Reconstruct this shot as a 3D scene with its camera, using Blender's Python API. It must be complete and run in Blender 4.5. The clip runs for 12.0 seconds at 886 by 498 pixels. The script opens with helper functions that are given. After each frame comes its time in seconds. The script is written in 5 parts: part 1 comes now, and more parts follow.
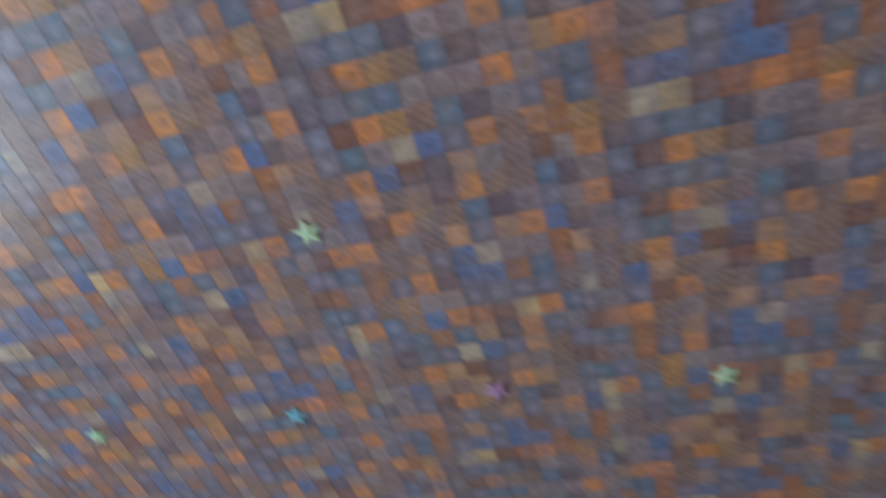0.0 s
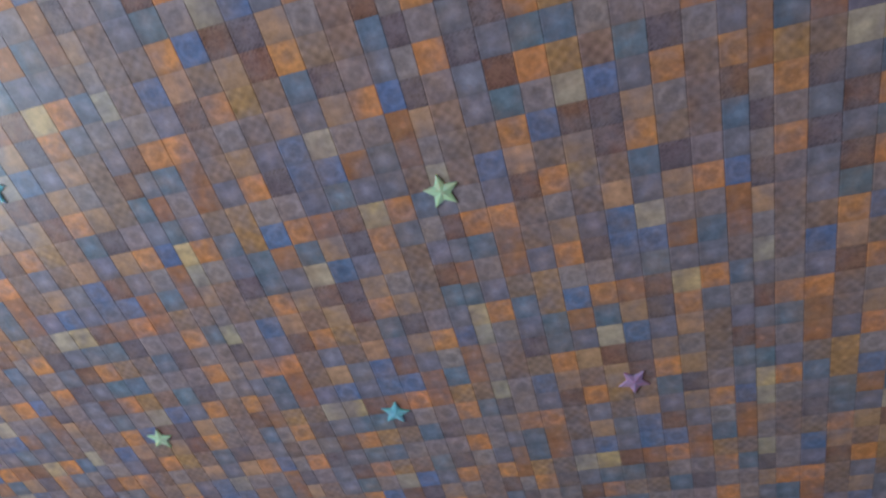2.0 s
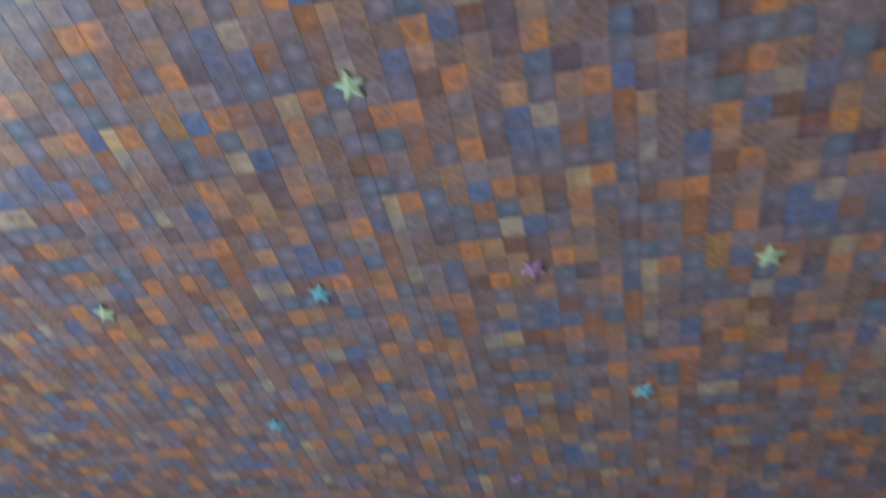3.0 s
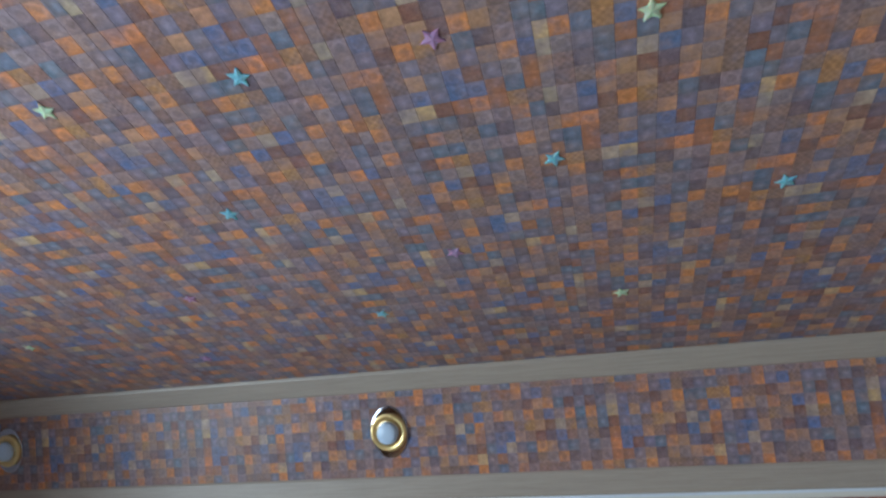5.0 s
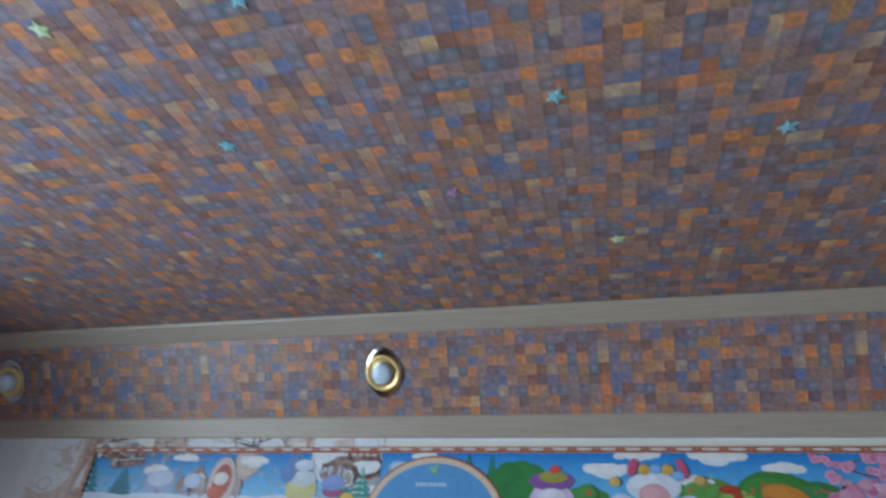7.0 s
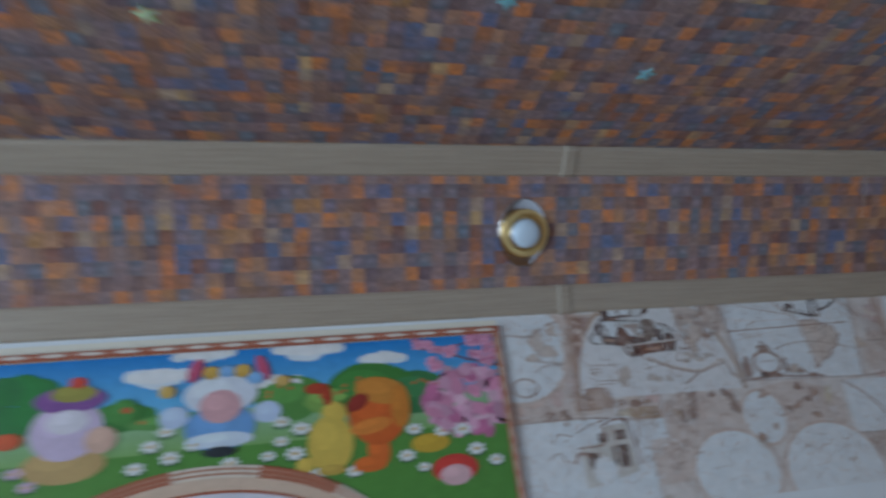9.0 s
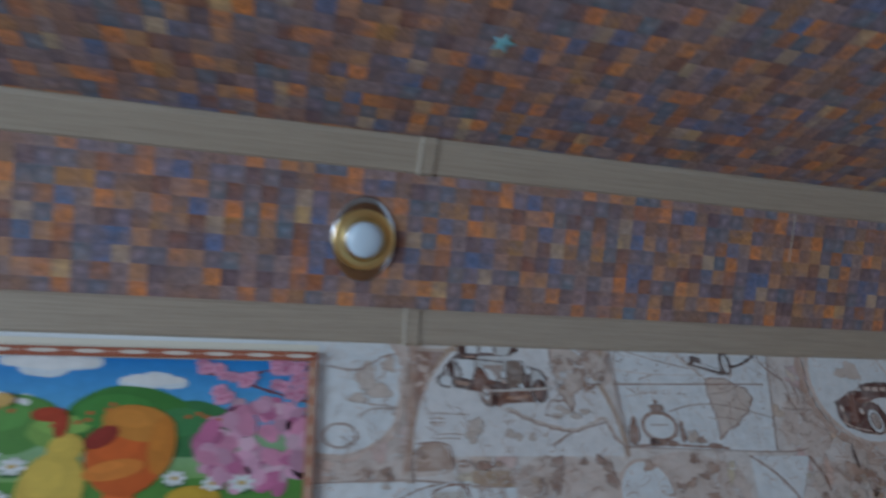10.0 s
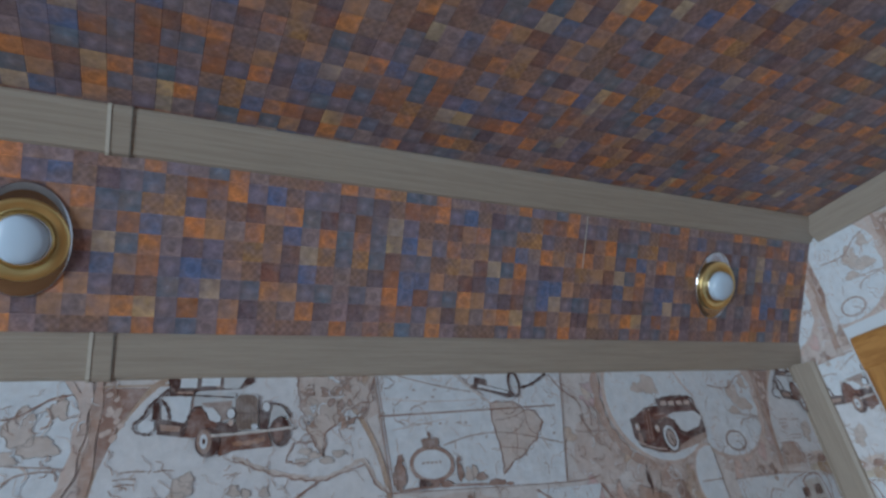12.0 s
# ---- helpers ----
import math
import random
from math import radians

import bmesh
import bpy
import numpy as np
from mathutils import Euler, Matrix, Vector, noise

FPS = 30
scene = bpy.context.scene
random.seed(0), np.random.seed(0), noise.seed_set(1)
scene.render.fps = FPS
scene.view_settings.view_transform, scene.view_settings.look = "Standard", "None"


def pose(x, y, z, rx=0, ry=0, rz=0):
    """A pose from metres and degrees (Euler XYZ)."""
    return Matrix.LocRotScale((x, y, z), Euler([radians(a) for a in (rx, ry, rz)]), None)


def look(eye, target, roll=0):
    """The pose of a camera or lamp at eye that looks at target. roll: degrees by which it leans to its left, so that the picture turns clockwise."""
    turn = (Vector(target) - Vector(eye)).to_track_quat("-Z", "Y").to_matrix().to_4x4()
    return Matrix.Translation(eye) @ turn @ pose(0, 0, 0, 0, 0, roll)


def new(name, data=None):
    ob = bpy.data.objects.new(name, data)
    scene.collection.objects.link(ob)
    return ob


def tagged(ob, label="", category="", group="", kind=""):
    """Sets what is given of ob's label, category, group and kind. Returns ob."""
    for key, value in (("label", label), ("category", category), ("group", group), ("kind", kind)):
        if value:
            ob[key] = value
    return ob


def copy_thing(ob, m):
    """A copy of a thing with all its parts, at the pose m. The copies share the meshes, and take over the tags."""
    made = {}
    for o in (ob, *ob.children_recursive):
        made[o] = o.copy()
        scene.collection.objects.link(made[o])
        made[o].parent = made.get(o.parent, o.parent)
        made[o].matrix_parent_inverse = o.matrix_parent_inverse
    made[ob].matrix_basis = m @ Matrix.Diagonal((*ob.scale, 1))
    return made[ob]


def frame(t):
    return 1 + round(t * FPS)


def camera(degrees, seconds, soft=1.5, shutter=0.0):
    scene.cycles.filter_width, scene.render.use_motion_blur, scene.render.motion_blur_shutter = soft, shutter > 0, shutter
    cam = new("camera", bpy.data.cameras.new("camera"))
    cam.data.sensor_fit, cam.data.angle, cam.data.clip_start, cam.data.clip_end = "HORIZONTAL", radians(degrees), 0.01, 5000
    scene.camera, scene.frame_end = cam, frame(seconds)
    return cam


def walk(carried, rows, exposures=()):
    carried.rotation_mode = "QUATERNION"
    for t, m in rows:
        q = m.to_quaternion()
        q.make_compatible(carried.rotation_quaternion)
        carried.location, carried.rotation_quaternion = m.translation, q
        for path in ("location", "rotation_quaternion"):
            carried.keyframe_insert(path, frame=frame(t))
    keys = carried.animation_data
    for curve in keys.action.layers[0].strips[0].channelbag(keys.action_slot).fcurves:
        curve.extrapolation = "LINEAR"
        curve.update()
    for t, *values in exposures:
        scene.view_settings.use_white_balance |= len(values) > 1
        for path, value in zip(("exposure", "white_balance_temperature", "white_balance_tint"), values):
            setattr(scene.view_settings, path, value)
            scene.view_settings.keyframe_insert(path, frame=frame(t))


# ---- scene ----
cam = camera(72.4, 12.0, soft=2.6, shutter=0.9)
PATH = [
    (0, (0.114, 0.577, 1.898), (-0.334, 1.578, 3.571), 9.9),
    (0.5, (0.019, 0.589, 1.918), (-0.468, 1.387, 3.686), 13.6),
    (1, (-0.027, 0.603, 1.933), (-0.542, 1.438, 3.676), 14.7),
    (1.5, (-0.048, 0.619, 1.928), (-0.505, 1.518, 3.655), 12.1),
    (2, (-0.048, 0.626, 1.924), (-0.457, 1.565, 3.642), 9.6),
    (2.5, (-0.03, 0.623, 1.914), (-0.426, 1.632, 3.595), 9.2),
    (3, (0.025, 0.625, 1.886), (-0.367, 1.843, 3.423), 6.5),
    (3.5, (0.105, 0.694, 1.817), (-0.323, 2.0, 3.27), 7.8),
    (3.7, (0.134, 0.709, 1.808), (-0.311, 2.073, 3.201), 7.2),
    (5.3, (0.134, 0.644, 1.783), (-0.324, 2.228, 2.915), 2.1),
    (5.5, (0.136, 0.635, 1.777), (-0.322, 2.222, 2.904), 2.7),
    (6, (0.134, 0.616, 1.764), (-0.337, 2.224, 2.855), 2.7),
    (6.5, (0.126, 0.628, 1.763), (-0.345, 2.27, 2.804), 4.1),
    (6.7, (0.125, 0.645, 1.76), (-0.363, 2.282, 2.799), 4.2),
    (8.3, (0.279, 0.916, 1.768), (0.215, 2.706, 2.658), -1.0),
    (8.5, (0.294, 0.976, 1.782), (0.348, 2.779, 2.646), -2.5),
    (9, (0.364, 1.106, 1.802), (0.819, 2.88, 2.605), -7.4),
    (9.5, (0.475, 1.191, 1.823), (1.059, 2.916, 2.65), -6.3),
    (10, (0.66, 1.267, 1.834), (1.159, 2.977, 2.742), -3.3),
    (10.5, (0.763, 1.292, 1.844), (1.339, 2.994, 2.724), -5.7),
    (11, (0.815, 1.297, 1.863), (1.67, 2.908, 2.683), -9.9),
    (11.5, (0.86, 1.34, 1.875), (1.768, 2.897, 2.741), -10.5),
    (12, (0.894, 1.367, 1.881), (1.775, 2.909, 2.802), -9.8),
]
walk(cam, [(t, look(eye, target, roll)) for t, eye, target, roll in PATH],
     exposures=[(0, -0.32), (1.5, -0.38), (2.5, -0.36), (3.5, -0.20), (5.5, -0.06), (6.5, -0.05), (8.5, -0.28), (9.5, -0.32), (10.5, -0.29), (11.0, -0.21), (12.0, -0.11)])

# ---- light ----
world = bpy.data.worlds.new("sky")
scene.world = world
world.use_nodes = True
wn = world.node_tree
sky = wn.nodes.new("ShaderNodeTexSky")
sky.sky_type, sky.sun_disc = "NISHITA", False
sky.sun_elevation, sky.sun_rotation = radians(35), radians(200)
wn.nodes["Background"].inputs["Strength"].default_value = 0.10
wn.links.new(sky.outputs["Color"], wn.nodes["Background"].inputs["Color"])

WINDOW_POWER = 96.0
pane_light = bpy.data.lights.new("window_daylight", "AREA")
pane_light.shape, pane_light.size, pane_light.size_y = "RECTANGLE", 1.72, 1.28
pane_light.spread = radians(142)
pane_light.energy, pane_light.color = WINDOW_POWER, (0.668, 0.852, 1.0)
lamp = new("window_daylight", pane_light)
lamp.matrix_world = look((-2.12, 0.28, 1.45), (0.0, 0.28, 1.45))

# ---- shared numbers ----
CEIL, WALL_Y, LEFT_X, RIGHT_X, BACK_Y = 2.40, 2.155, -1.96, 2.15, -2.10
BAND_TOP, BAND_LOW = Vector((0, 1.997, 2.400)), Vector((0, 2.155, 2.150))
BAND_DIR = (BAND_LOW - BAND_TOP).normalized()
BAND_NORMAL = Vector((0, BAND_DIR.z, -BAND_DIR.y))

# ---- small helpers ----


def mesh_object(name, bm, material=None, parent=None, label="", smooth=False):
    me = bpy.data.meshes.new(name)
    bm.to_mesh(me)
    bm.free()
    for m in material if isinstance(material, (list, tuple)) else [material]:
        if m:
            me.materials.append(m)
    if smooth:
        for p in me.polygons:
            p.use_smooth = True
    ob = new(name, me)
    if parent:
        ob.parent = parent
    if label:
        tagged(ob, label)
    return ob


def part(name, bm, material, parent, label="", smooth=False):
    return mesh_object(name, bm, material, parent, label, smooth)


def box_bm(x0, y0, z0, x1, y1, z1, bevel=0.0, bm=None):
    own = bm is None
    bm = bm or bmesh.new()
    made = bmesh.ops.create_cube(bm, size=1)["verts"]
    bmesh.ops.scale(bm, vec=(x1 - x0, y1 - y0, z1 - z0), verts=made)
    bmesh.ops.translate(bm, vec=((x0 + x1) / 2, (y0 + y1) / 2, (z0 + z1) / 2), verts=made)
    if bevel and own:
        bmesh.ops.bevel(bm, geom=bm.edges[:], offset=bevel, segments=2, profile=0.6, affect="EDGES")
    return bm


def extrude_bm(profile, start, end, axis="x"):
    """A profile of (a, b) pairs swept along x (a = y, b = z), y (a = x, b = z) or z (a = x, b = y)."""
    bm = bmesh.new()

    def place(a, b, s):
        return {"x": (s, a, b), "y": (a, s, b), "z": (a, b, s)}[axis]
    ends = [[bm.verts.new(place(a, b, s)) for a, b in profile] for s in (start, end)]
    n = len(profile)
    for i in range(n):
        bm.faces.new((ends[0][i], ends[0][(i + 1) % n], ends[1][(i + 1) % n], ends[1][i]))
    bm.faces.new(ends[0][::-1])
    bm.faces.new(ends[1])
    bmesh.ops.recalc_face_normals(bm, faces=bm.faces[:])
    return bm


def lathe_bm(profile, steps=40, sx=1.0, sy=1.0):
    """A profile of (radius, height) pairs turned about z."""
    bm = bmesh.new()
    rings = []
    for r, h in profile:
        if r < 1e-6:
            rings.append([bm.verts.new((0, 0, h))])
        else:
            rings.append([bm.verts.new((sx * r * math.cos(2 * math.pi * i / steps), sy * r * math.sin(2 * math.pi * i / steps), h)) for i in range(steps)])
    for a, b in zip(rings, rings[1:]):
        for i in range(steps):
            j = (i + 1) % steps
            if len(a) == 1:
                bm.faces.new((a[0], b[i], b[j]))
            elif len(b) == 1:
                bm.faces.new((a[i], a[j], b[0]))
            else:
                bm.faces.new((a[i], a[j], b[j], b[i]))
    bmesh.ops.recalc_face_normals(bm, faces=bm.faces[:])
    return bm


# ---- materials ----


def material(name, colour, rough=0.5, metal=0.0, ior=1.45):
    m = bpy.data.materials.new(name)
    m.use_nodes = True
    b = m.node_tree.nodes["Principled BSDF"]
    b.inputs["Base Color"].default_value = (*colour, 1)
    b.inputs["Roughness"].default_value = rough
    b.inputs["Metallic"].default_value = metal
    b.inputs["IOR"].default_value = ior
    return m


class Nodes:
    """Short words for building a node tree."""

    def __init__(self, m):
        self.t = m.node_tree
        self.bsdf = self.t.nodes["Principled BSDF"]

    def add(self, kind, **values):
        n = self.t.nodes.new(kind)
        for k, v in values.items():
            if k == "op":
                n.operation = v
            elif k == "blend":
                n.data_type, n.blend_type = "RGBA", v
            elif k == "attribute":
                n.attribute_name = v
        return n

    def link(self, a, b):
        self.t.links.new(a, b)

    def maths(self, op, a, b=None):
        n = self.add("ShaderNodeMath", op=op)
        for i, v in enumerate((a, b)):
            if v is None:
                continue
            if isinstance(v, (int, float)):
                n.inputs[i].default_value = v
            else:
                self.link(v, n.inputs[i])
        return n.outputs[0]

    def mix(self, fac, a, b, blend="MIX"):
        n = self.add("ShaderNodeMix", blend=blend)
        for i, v in ((0, fac), (6, a), (7, b)):
            if isinstance(v, (int, float)):
                n.inputs[i].default_value = v
            elif isinstance(v, tuple):
                n.inputs[i].default_value = (*v, 1)
            else:
                self.link(v, n.inputs[i])
        return n.outputs[2]

    def coords(self, scale=(1, 1, 1)):
        c = self.add("ShaderNodeTexCoord")
        mp = self.add("ShaderNodeMapping")
        mp.inputs["Scale"].default_value = scale
        self.link(c.outputs["Object"], mp.inputs["Vector"])
        return mp.outputs[0]

    def noise(self, vector, scale, detail=3.0, rough=0.55):
        n = self.add("ShaderNodeTexNoise")
        n.inputs["Scale"].default_value, n.inputs["Detail"].default_value, n.inputs["Roughness"].default_value = scale, detail, rough
        if vector is not None:
            self.link(vector, n.inputs["Vector"])
        return n.outputs["Fac"]

    def ramp(self, fac, stops):
        n = self.add("ShaderNodeValToRGB")
        r = n.color_ramp
        while len(r.elements) < len(stops):
            r.elements.new(0.5)
        for e, (p, c) in zip(r.elements, stops):
            e.position, e.color = p, (*c, 1)
        self.link(fac, n.inputs[0])
        return n.outputs[0]

    def bump(self, height, strength, distance):
        n = self.add("ShaderNodeBump")
        n.inputs["Strength"].default_value, n.inputs["Distance"].default_value = strength, distance
        self.link(height, n.inputs["Height"])
        self.link(n.outputs[0], self.bsdf.inputs["Normal"])


def tile_material():
    """Printed plastic panel: a colour for each tile, with a faded ornament, mottling and a satin film."""
    m = material("printed_tile_panel", (0.3, 0.25, 0.22), 0.34, ior=1.34)
    n = Nodes(m)
    col = n.add("ShaderNodeAttribute", attribute="tile_colour").outputs["Color"]
    uv = n.add("ShaderNodeUVMap").outputs[0]
    sep = n.add("ShaderNodeSeparateXYZ")
    n.link(uv, sep.inputs[0])
    motif = n.add("ShaderNodeAttribute", attribute="tile_motif").outputs["Fac"]
    away = n.maths("MULTIPLY", n.add("ShaderNodeObjectInfo").outputs["Random"], 9.0)
    moved = n.add("ShaderNodeVectorMath")
    n.link(n.coords(), moved.inputs[0])
    n.link(away, moved.inputs[1])
    obj = moved.outputs[0]
    warp = n.maths("MULTIPLY", n.maths("SUBTRACT", n.noise(obj, 210, 3, 0.6), 0.5), 0.11)
    u0, v0 = n.maths("FRACT", sep.outputs[0]), n.maths("FRACT", sep.outputs[1])
    u, v = n.maths("ADD", u0, warp), n.maths("SUBTRACT", v0, warp)
    du, dv = n.maths("SUBTRACT", u, 0.5), n.maths("SUBTRACT", v, 0.5)
    r = n.maths("SQRT", n.maths("ADD", n.maths("MULTIPLY", du, du), n.maths("MULTIPLY", dv, dv)))
    ang = n.maths("ARCTAN2", dv, du)
    petals = n.maths("MULTIPLY", n.maths("COSINE", n.maths("MULTIPLY", ang, 8.0)), 0.022)
    rings = n.maths("COSINE", n.maths("MULTIPLY", n.maths("ADD", r, petals), 19.0))
    dot = n.maths("LESS_THAN", r, 0.10)
    blobs = n.maths("MULTIPLY", n.maths("MULTIPLY", n.maths("COSINE", n.maths("MULTIPLY", du, 15.0)), n.maths("COSINE", n.maths("MULTIPLY", dv, 15.0))), 0.8)
    inside = n.maths("LESS_THAN", r, 0.44)
    ring_part = n.maths("MULTIPLY", n.maths("SUBTRACT", n.maths("MULTIPLY", rings, inside), n.maths("MULTIPLY", dot, 1.3)), 0.7)
    pale = n.maths("SUBTRACT", n.maths("MULTIPLY", n.maths("MAXIMUM", n.maths("SUBTRACT", 0.38, r), 0.0), 4.6), 0.40)
    edge = n.maths("GREATER_THAN", n.maths("MAXIMUM", n.maths("ABSOLUTE", du), n.maths("ABSOLUTE", dv)), 0.37)
    dots = n.maths("GREATER_THAN", n.maths("SINE", n.maths("MULTIPLY", n.maths("ADD", u, v), 38.0)), 0.1)
    speckle = n.maths("SUBTRACT", n.maths("MULTIPLY", n.maths("GREATER_THAN", n.noise(obj, 420, 2, 0.6), 0.56), -1.0), n.maths("MULTIPLY", n.maths("MULTIPLY", edge, dots), 1.1))
    orn = None
    for shape, low, high in ((blobs, 0.0, 0.2), (pale, 0.2, 0.4), (speckle, 0.4, 0.6), (dot, 0.6, 0.75), (ring_part, 0.75, 0.93)):
        chosen = n.maths("MULTIPLY", shape, n.maths("MULTIPLY", n.maths("GREATER_THAN", motif, low), n.maths("LESS_THAN", motif, high)))
        orn = chosen if orn is None else n.maths("ADD", orn, chosen)
    mott = n.noise(obj, 95, 5, 0.7)
    worn = n.noise(obj, 60, 3, 0.6)
    haze, rust = n.noise(obj, 34, 4, 0.62), n.noise(obj, 27, 4, 0.62)
    shade = n.maths("ADD", 1.0, n.maths("MULTIPLY", n.maths("MULTIPLY", orn, worn), 0.36))
    tone = n.maths("MULTIPLY", shade, n.maths("ADD", 0.32, n.maths("MULTIPLY", mott, 1.36)))
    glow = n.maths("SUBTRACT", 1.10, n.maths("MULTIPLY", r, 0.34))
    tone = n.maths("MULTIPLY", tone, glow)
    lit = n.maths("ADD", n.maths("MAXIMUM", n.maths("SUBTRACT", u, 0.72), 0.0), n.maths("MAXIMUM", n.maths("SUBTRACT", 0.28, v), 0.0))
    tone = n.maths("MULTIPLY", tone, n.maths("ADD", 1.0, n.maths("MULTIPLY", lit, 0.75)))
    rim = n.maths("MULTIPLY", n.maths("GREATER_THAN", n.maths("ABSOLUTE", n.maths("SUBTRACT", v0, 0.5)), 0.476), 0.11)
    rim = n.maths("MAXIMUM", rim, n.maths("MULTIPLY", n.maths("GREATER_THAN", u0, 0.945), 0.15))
    # Pale broken edge line painted in, standing for light caught along the grooves.
    edge_glint = n.maths("MULTIPLY", n.maths("MULTIPLY", n.maths("LESS_THAN", u0, 0.05), n.maths("GREATER_THAN", worn, 0.44)), 0.34)
    tone = n.maths("MULTIPLY", tone, n.maths("ADD", n.maths("SUBTRACT", 1.0, rim), edge_glint))
    soft = n.mix(n.ramp(haze, [(0.40, (0, 0, 0)), (0.66, (0.52, 0.52, 0.52))]), col, (0.206, 0.160, 0.184))
    soft = n.mix(n.ramp(rust, [(0.44, (0, 0, 0)), (0.70, (0.40, 0.40, 0.40))]), soft, (0.350, 0.196, 0.122))
    broad = n.noise(obj, 17, 3, 0.6)
    soft = n.mix(n.ramp(broad, [(0.46, (0, 0, 0)), (0.68, (0.44, 0.44, 0.44))]), soft, (0.200, 0.165, 0.200))
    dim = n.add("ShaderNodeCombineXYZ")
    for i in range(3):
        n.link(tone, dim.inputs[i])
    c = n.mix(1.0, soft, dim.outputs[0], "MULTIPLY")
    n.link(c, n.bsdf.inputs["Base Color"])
    n.link(n.maths("ADD", 0.28, n.maths("MULTIPLY", mott, 0.16)), n.bsdf.inputs["Roughness"])
    n.bump(mott, 0.12, 0.0006)
    return m


def wood_print_material(name, light, dark, stretch, rough=0.45, scale=1.0):
    """Wood-grain film or varnished wood; stretch: the grain's scale along x, y and z."""
    m = material(name, light, rough)
    n = Nodes(m)
    v = n.coords(stretch)
    g = n.noise(v, 9 * scale, 5, 0.6)
    f = n.noise(v, 42 * scale, 3, 0.7)
    fac = n.maths("ADD", n.maths("MULTIPLY", g, 0.65), n.maths("MULTIPLY", f, 0.35))
    n.link(n.ramp(fac, [(0.38, dark), (0.58, light)]), n.bsdf.inputs["Base Color"])
    n.bump(fac, 0.2, 0.001)
    return m


def embossed(n):
    """Raised threads of embossed paper, a loose grid."""
    sep = n.add("ShaderNodeSeparateXYZ")
    n.link(n.coords(), sep.inputs[0])
    wave = n.maths("MULTIPLY", n.noise(n.coords(), 22, 2), 0.5)
    across = n.maths("ADD", n.maths("MULTIPLY", n.maths("ADD", sep.outputs[0], sep.outputs[1]), 62.0), wave)
    up = n.maths("ADD", n.maths("MULTIPLY", sep.outputs[2], 48.0), wave)
    return n.maths("MAXIMUM", n.maths("GREATER_THAN", n.maths("FRACT", across), 0.93), n.maths("GREATER_THAN", n.maths("FRACT", up), 0.95))


def paper_material(name, colour, vary=0.08):
    """Vinyl wallpaper with a fine woven relief."""
    m = material(name, colour, 0.55)
    n = Nodes(m)
    o = n.coords()
    big, fine = n.noise(o, 5, 4), n.noise(o, 260, 2)
    dim = tuple(c * (1 - 3 * vary) for c in colour)
    n.link(n.ramp(big, [(0.3, dim), (0.62, colour)]), n.bsdf.inputs["Base Color"])
    n.bump(n.maths("ADD", fine, embossed(n)), 0.25, 0.0008)
    return m


def print_material(name, rough=0.5, fade=0.0):
    """Printed ink: the colour of each shape, mottled as on embossed paper."""
    m = material(name, (0.5, 0.5, 0.5), rough)
    n = Nodes(m)
    col = n.add("ShaderNodeAttribute", attribute="ink").outputs["Color"]
    o = n.coords()
    mott = n.noise(o, 70, 5, 0.7)
    tone = n.ramp(mott, [(0.25, (0.80, 0.80, 0.80)), (0.7, (1.0, 1.0, 1.0))])
    worn = n.ramp(n.noise(o, 48, 5, 0.72), [(0.42, (0.0, 0.0, 0.0)), (0.72, (fade, fade, fade))])
    col = n.mix(worn, col, (0.78, 0.75, 0.76))
    n.link(n.mix(1.0, col, tone, "MULTIPLY"), n.bsdf.inputs["Base Color"])
    n.bump(n.maths("ADD", n.noise(o, 260, 2), embossed(n)), 0.22, 0.0008)
    return m


TILE = tile_material()
TRIM = wood_print_material("grey_oak_trim_film", (0.385, 0.325, 0.27), (0.318, 0.264, 0.218), (1.0, 34, 34), 0.42)
TRIM_Y = wood_print_material("grey_oak_trim_film_across", (0.385, 0.325, 0.27), (0.318, 0.264, 0.218), (34, 1.0, 34), 0.42)
TRIM_Z = wood_print_material("grey_oak_trim_film_upright", (0.385, 0.325, 0.27), (0.318, 0.264, 0.218), (34, 34, 1.0), 0.42)
TRIM_LIP = wood_print_material("pale_trim_edge", (0.58, 0.54, 0.48), (0.46, 0.42, 0.37), (2, 2, 2), 0.4)
TRIM_GAP = wood_print_material("dark_trim_gap", (0.24, 0.215, 0.19), (0.18, 0.16, 0.14), (2, 2, 2), 0.6)
PAPER = paper_material("pale_map_wallpaper", (0.735, 0.785, 0.850), 0.05)
INK = print_material("wallpaper_print", 0.5, 0.42)
POSTER = print_material("mural_print", 0.38)
PLAIN_WALL = paper_material("plain_pale_wall", (0.40, 0.375, 0.355))
FLOOR_WOOD = wood_print_material("floor_laminate", (0.33, 0.155, 0.062), (0.19, 0.085, 0.036), (1, 9, 9), 0.4)
DOOR_WOOD = wood_print_material("varnished_orange_pine", (0.52, 0.25, 0.075), (0.36, 0.15, 0.04), (10, 10, 1.2), 0.35)
DOOR_WOOD_Y = wood_print_material("varnished_orange_pine_across", (0.52, 0.25, 0.075), (0.36, 0.15, 0.04), (10, 1.2, 10), 0.35)
DOOR_DARK = wood_print_material("dark_door_leaf", (0.16, 0.08, 0.035), (0.09, 0.045, 0.02), (10, 10, 1.2), 0.4)
# Base colour dimmed to stand in for dark surroundings mirrored in the chrome.
CHROME = material("polished_dimmed_chrome", (0.52, 0.52, 0.56), 0.06, 1.0)
GOLD = material("brushed_gold", (0.84, 0.63, 0.29), 0.33, 1.0)
SILVER = material("satin_silver", (0.80, 0.80, 0.82), 0.24, 1.0)
BULB = material("frosted_bulb_glass", (0.54, 0.67, 0.82), 0.20)

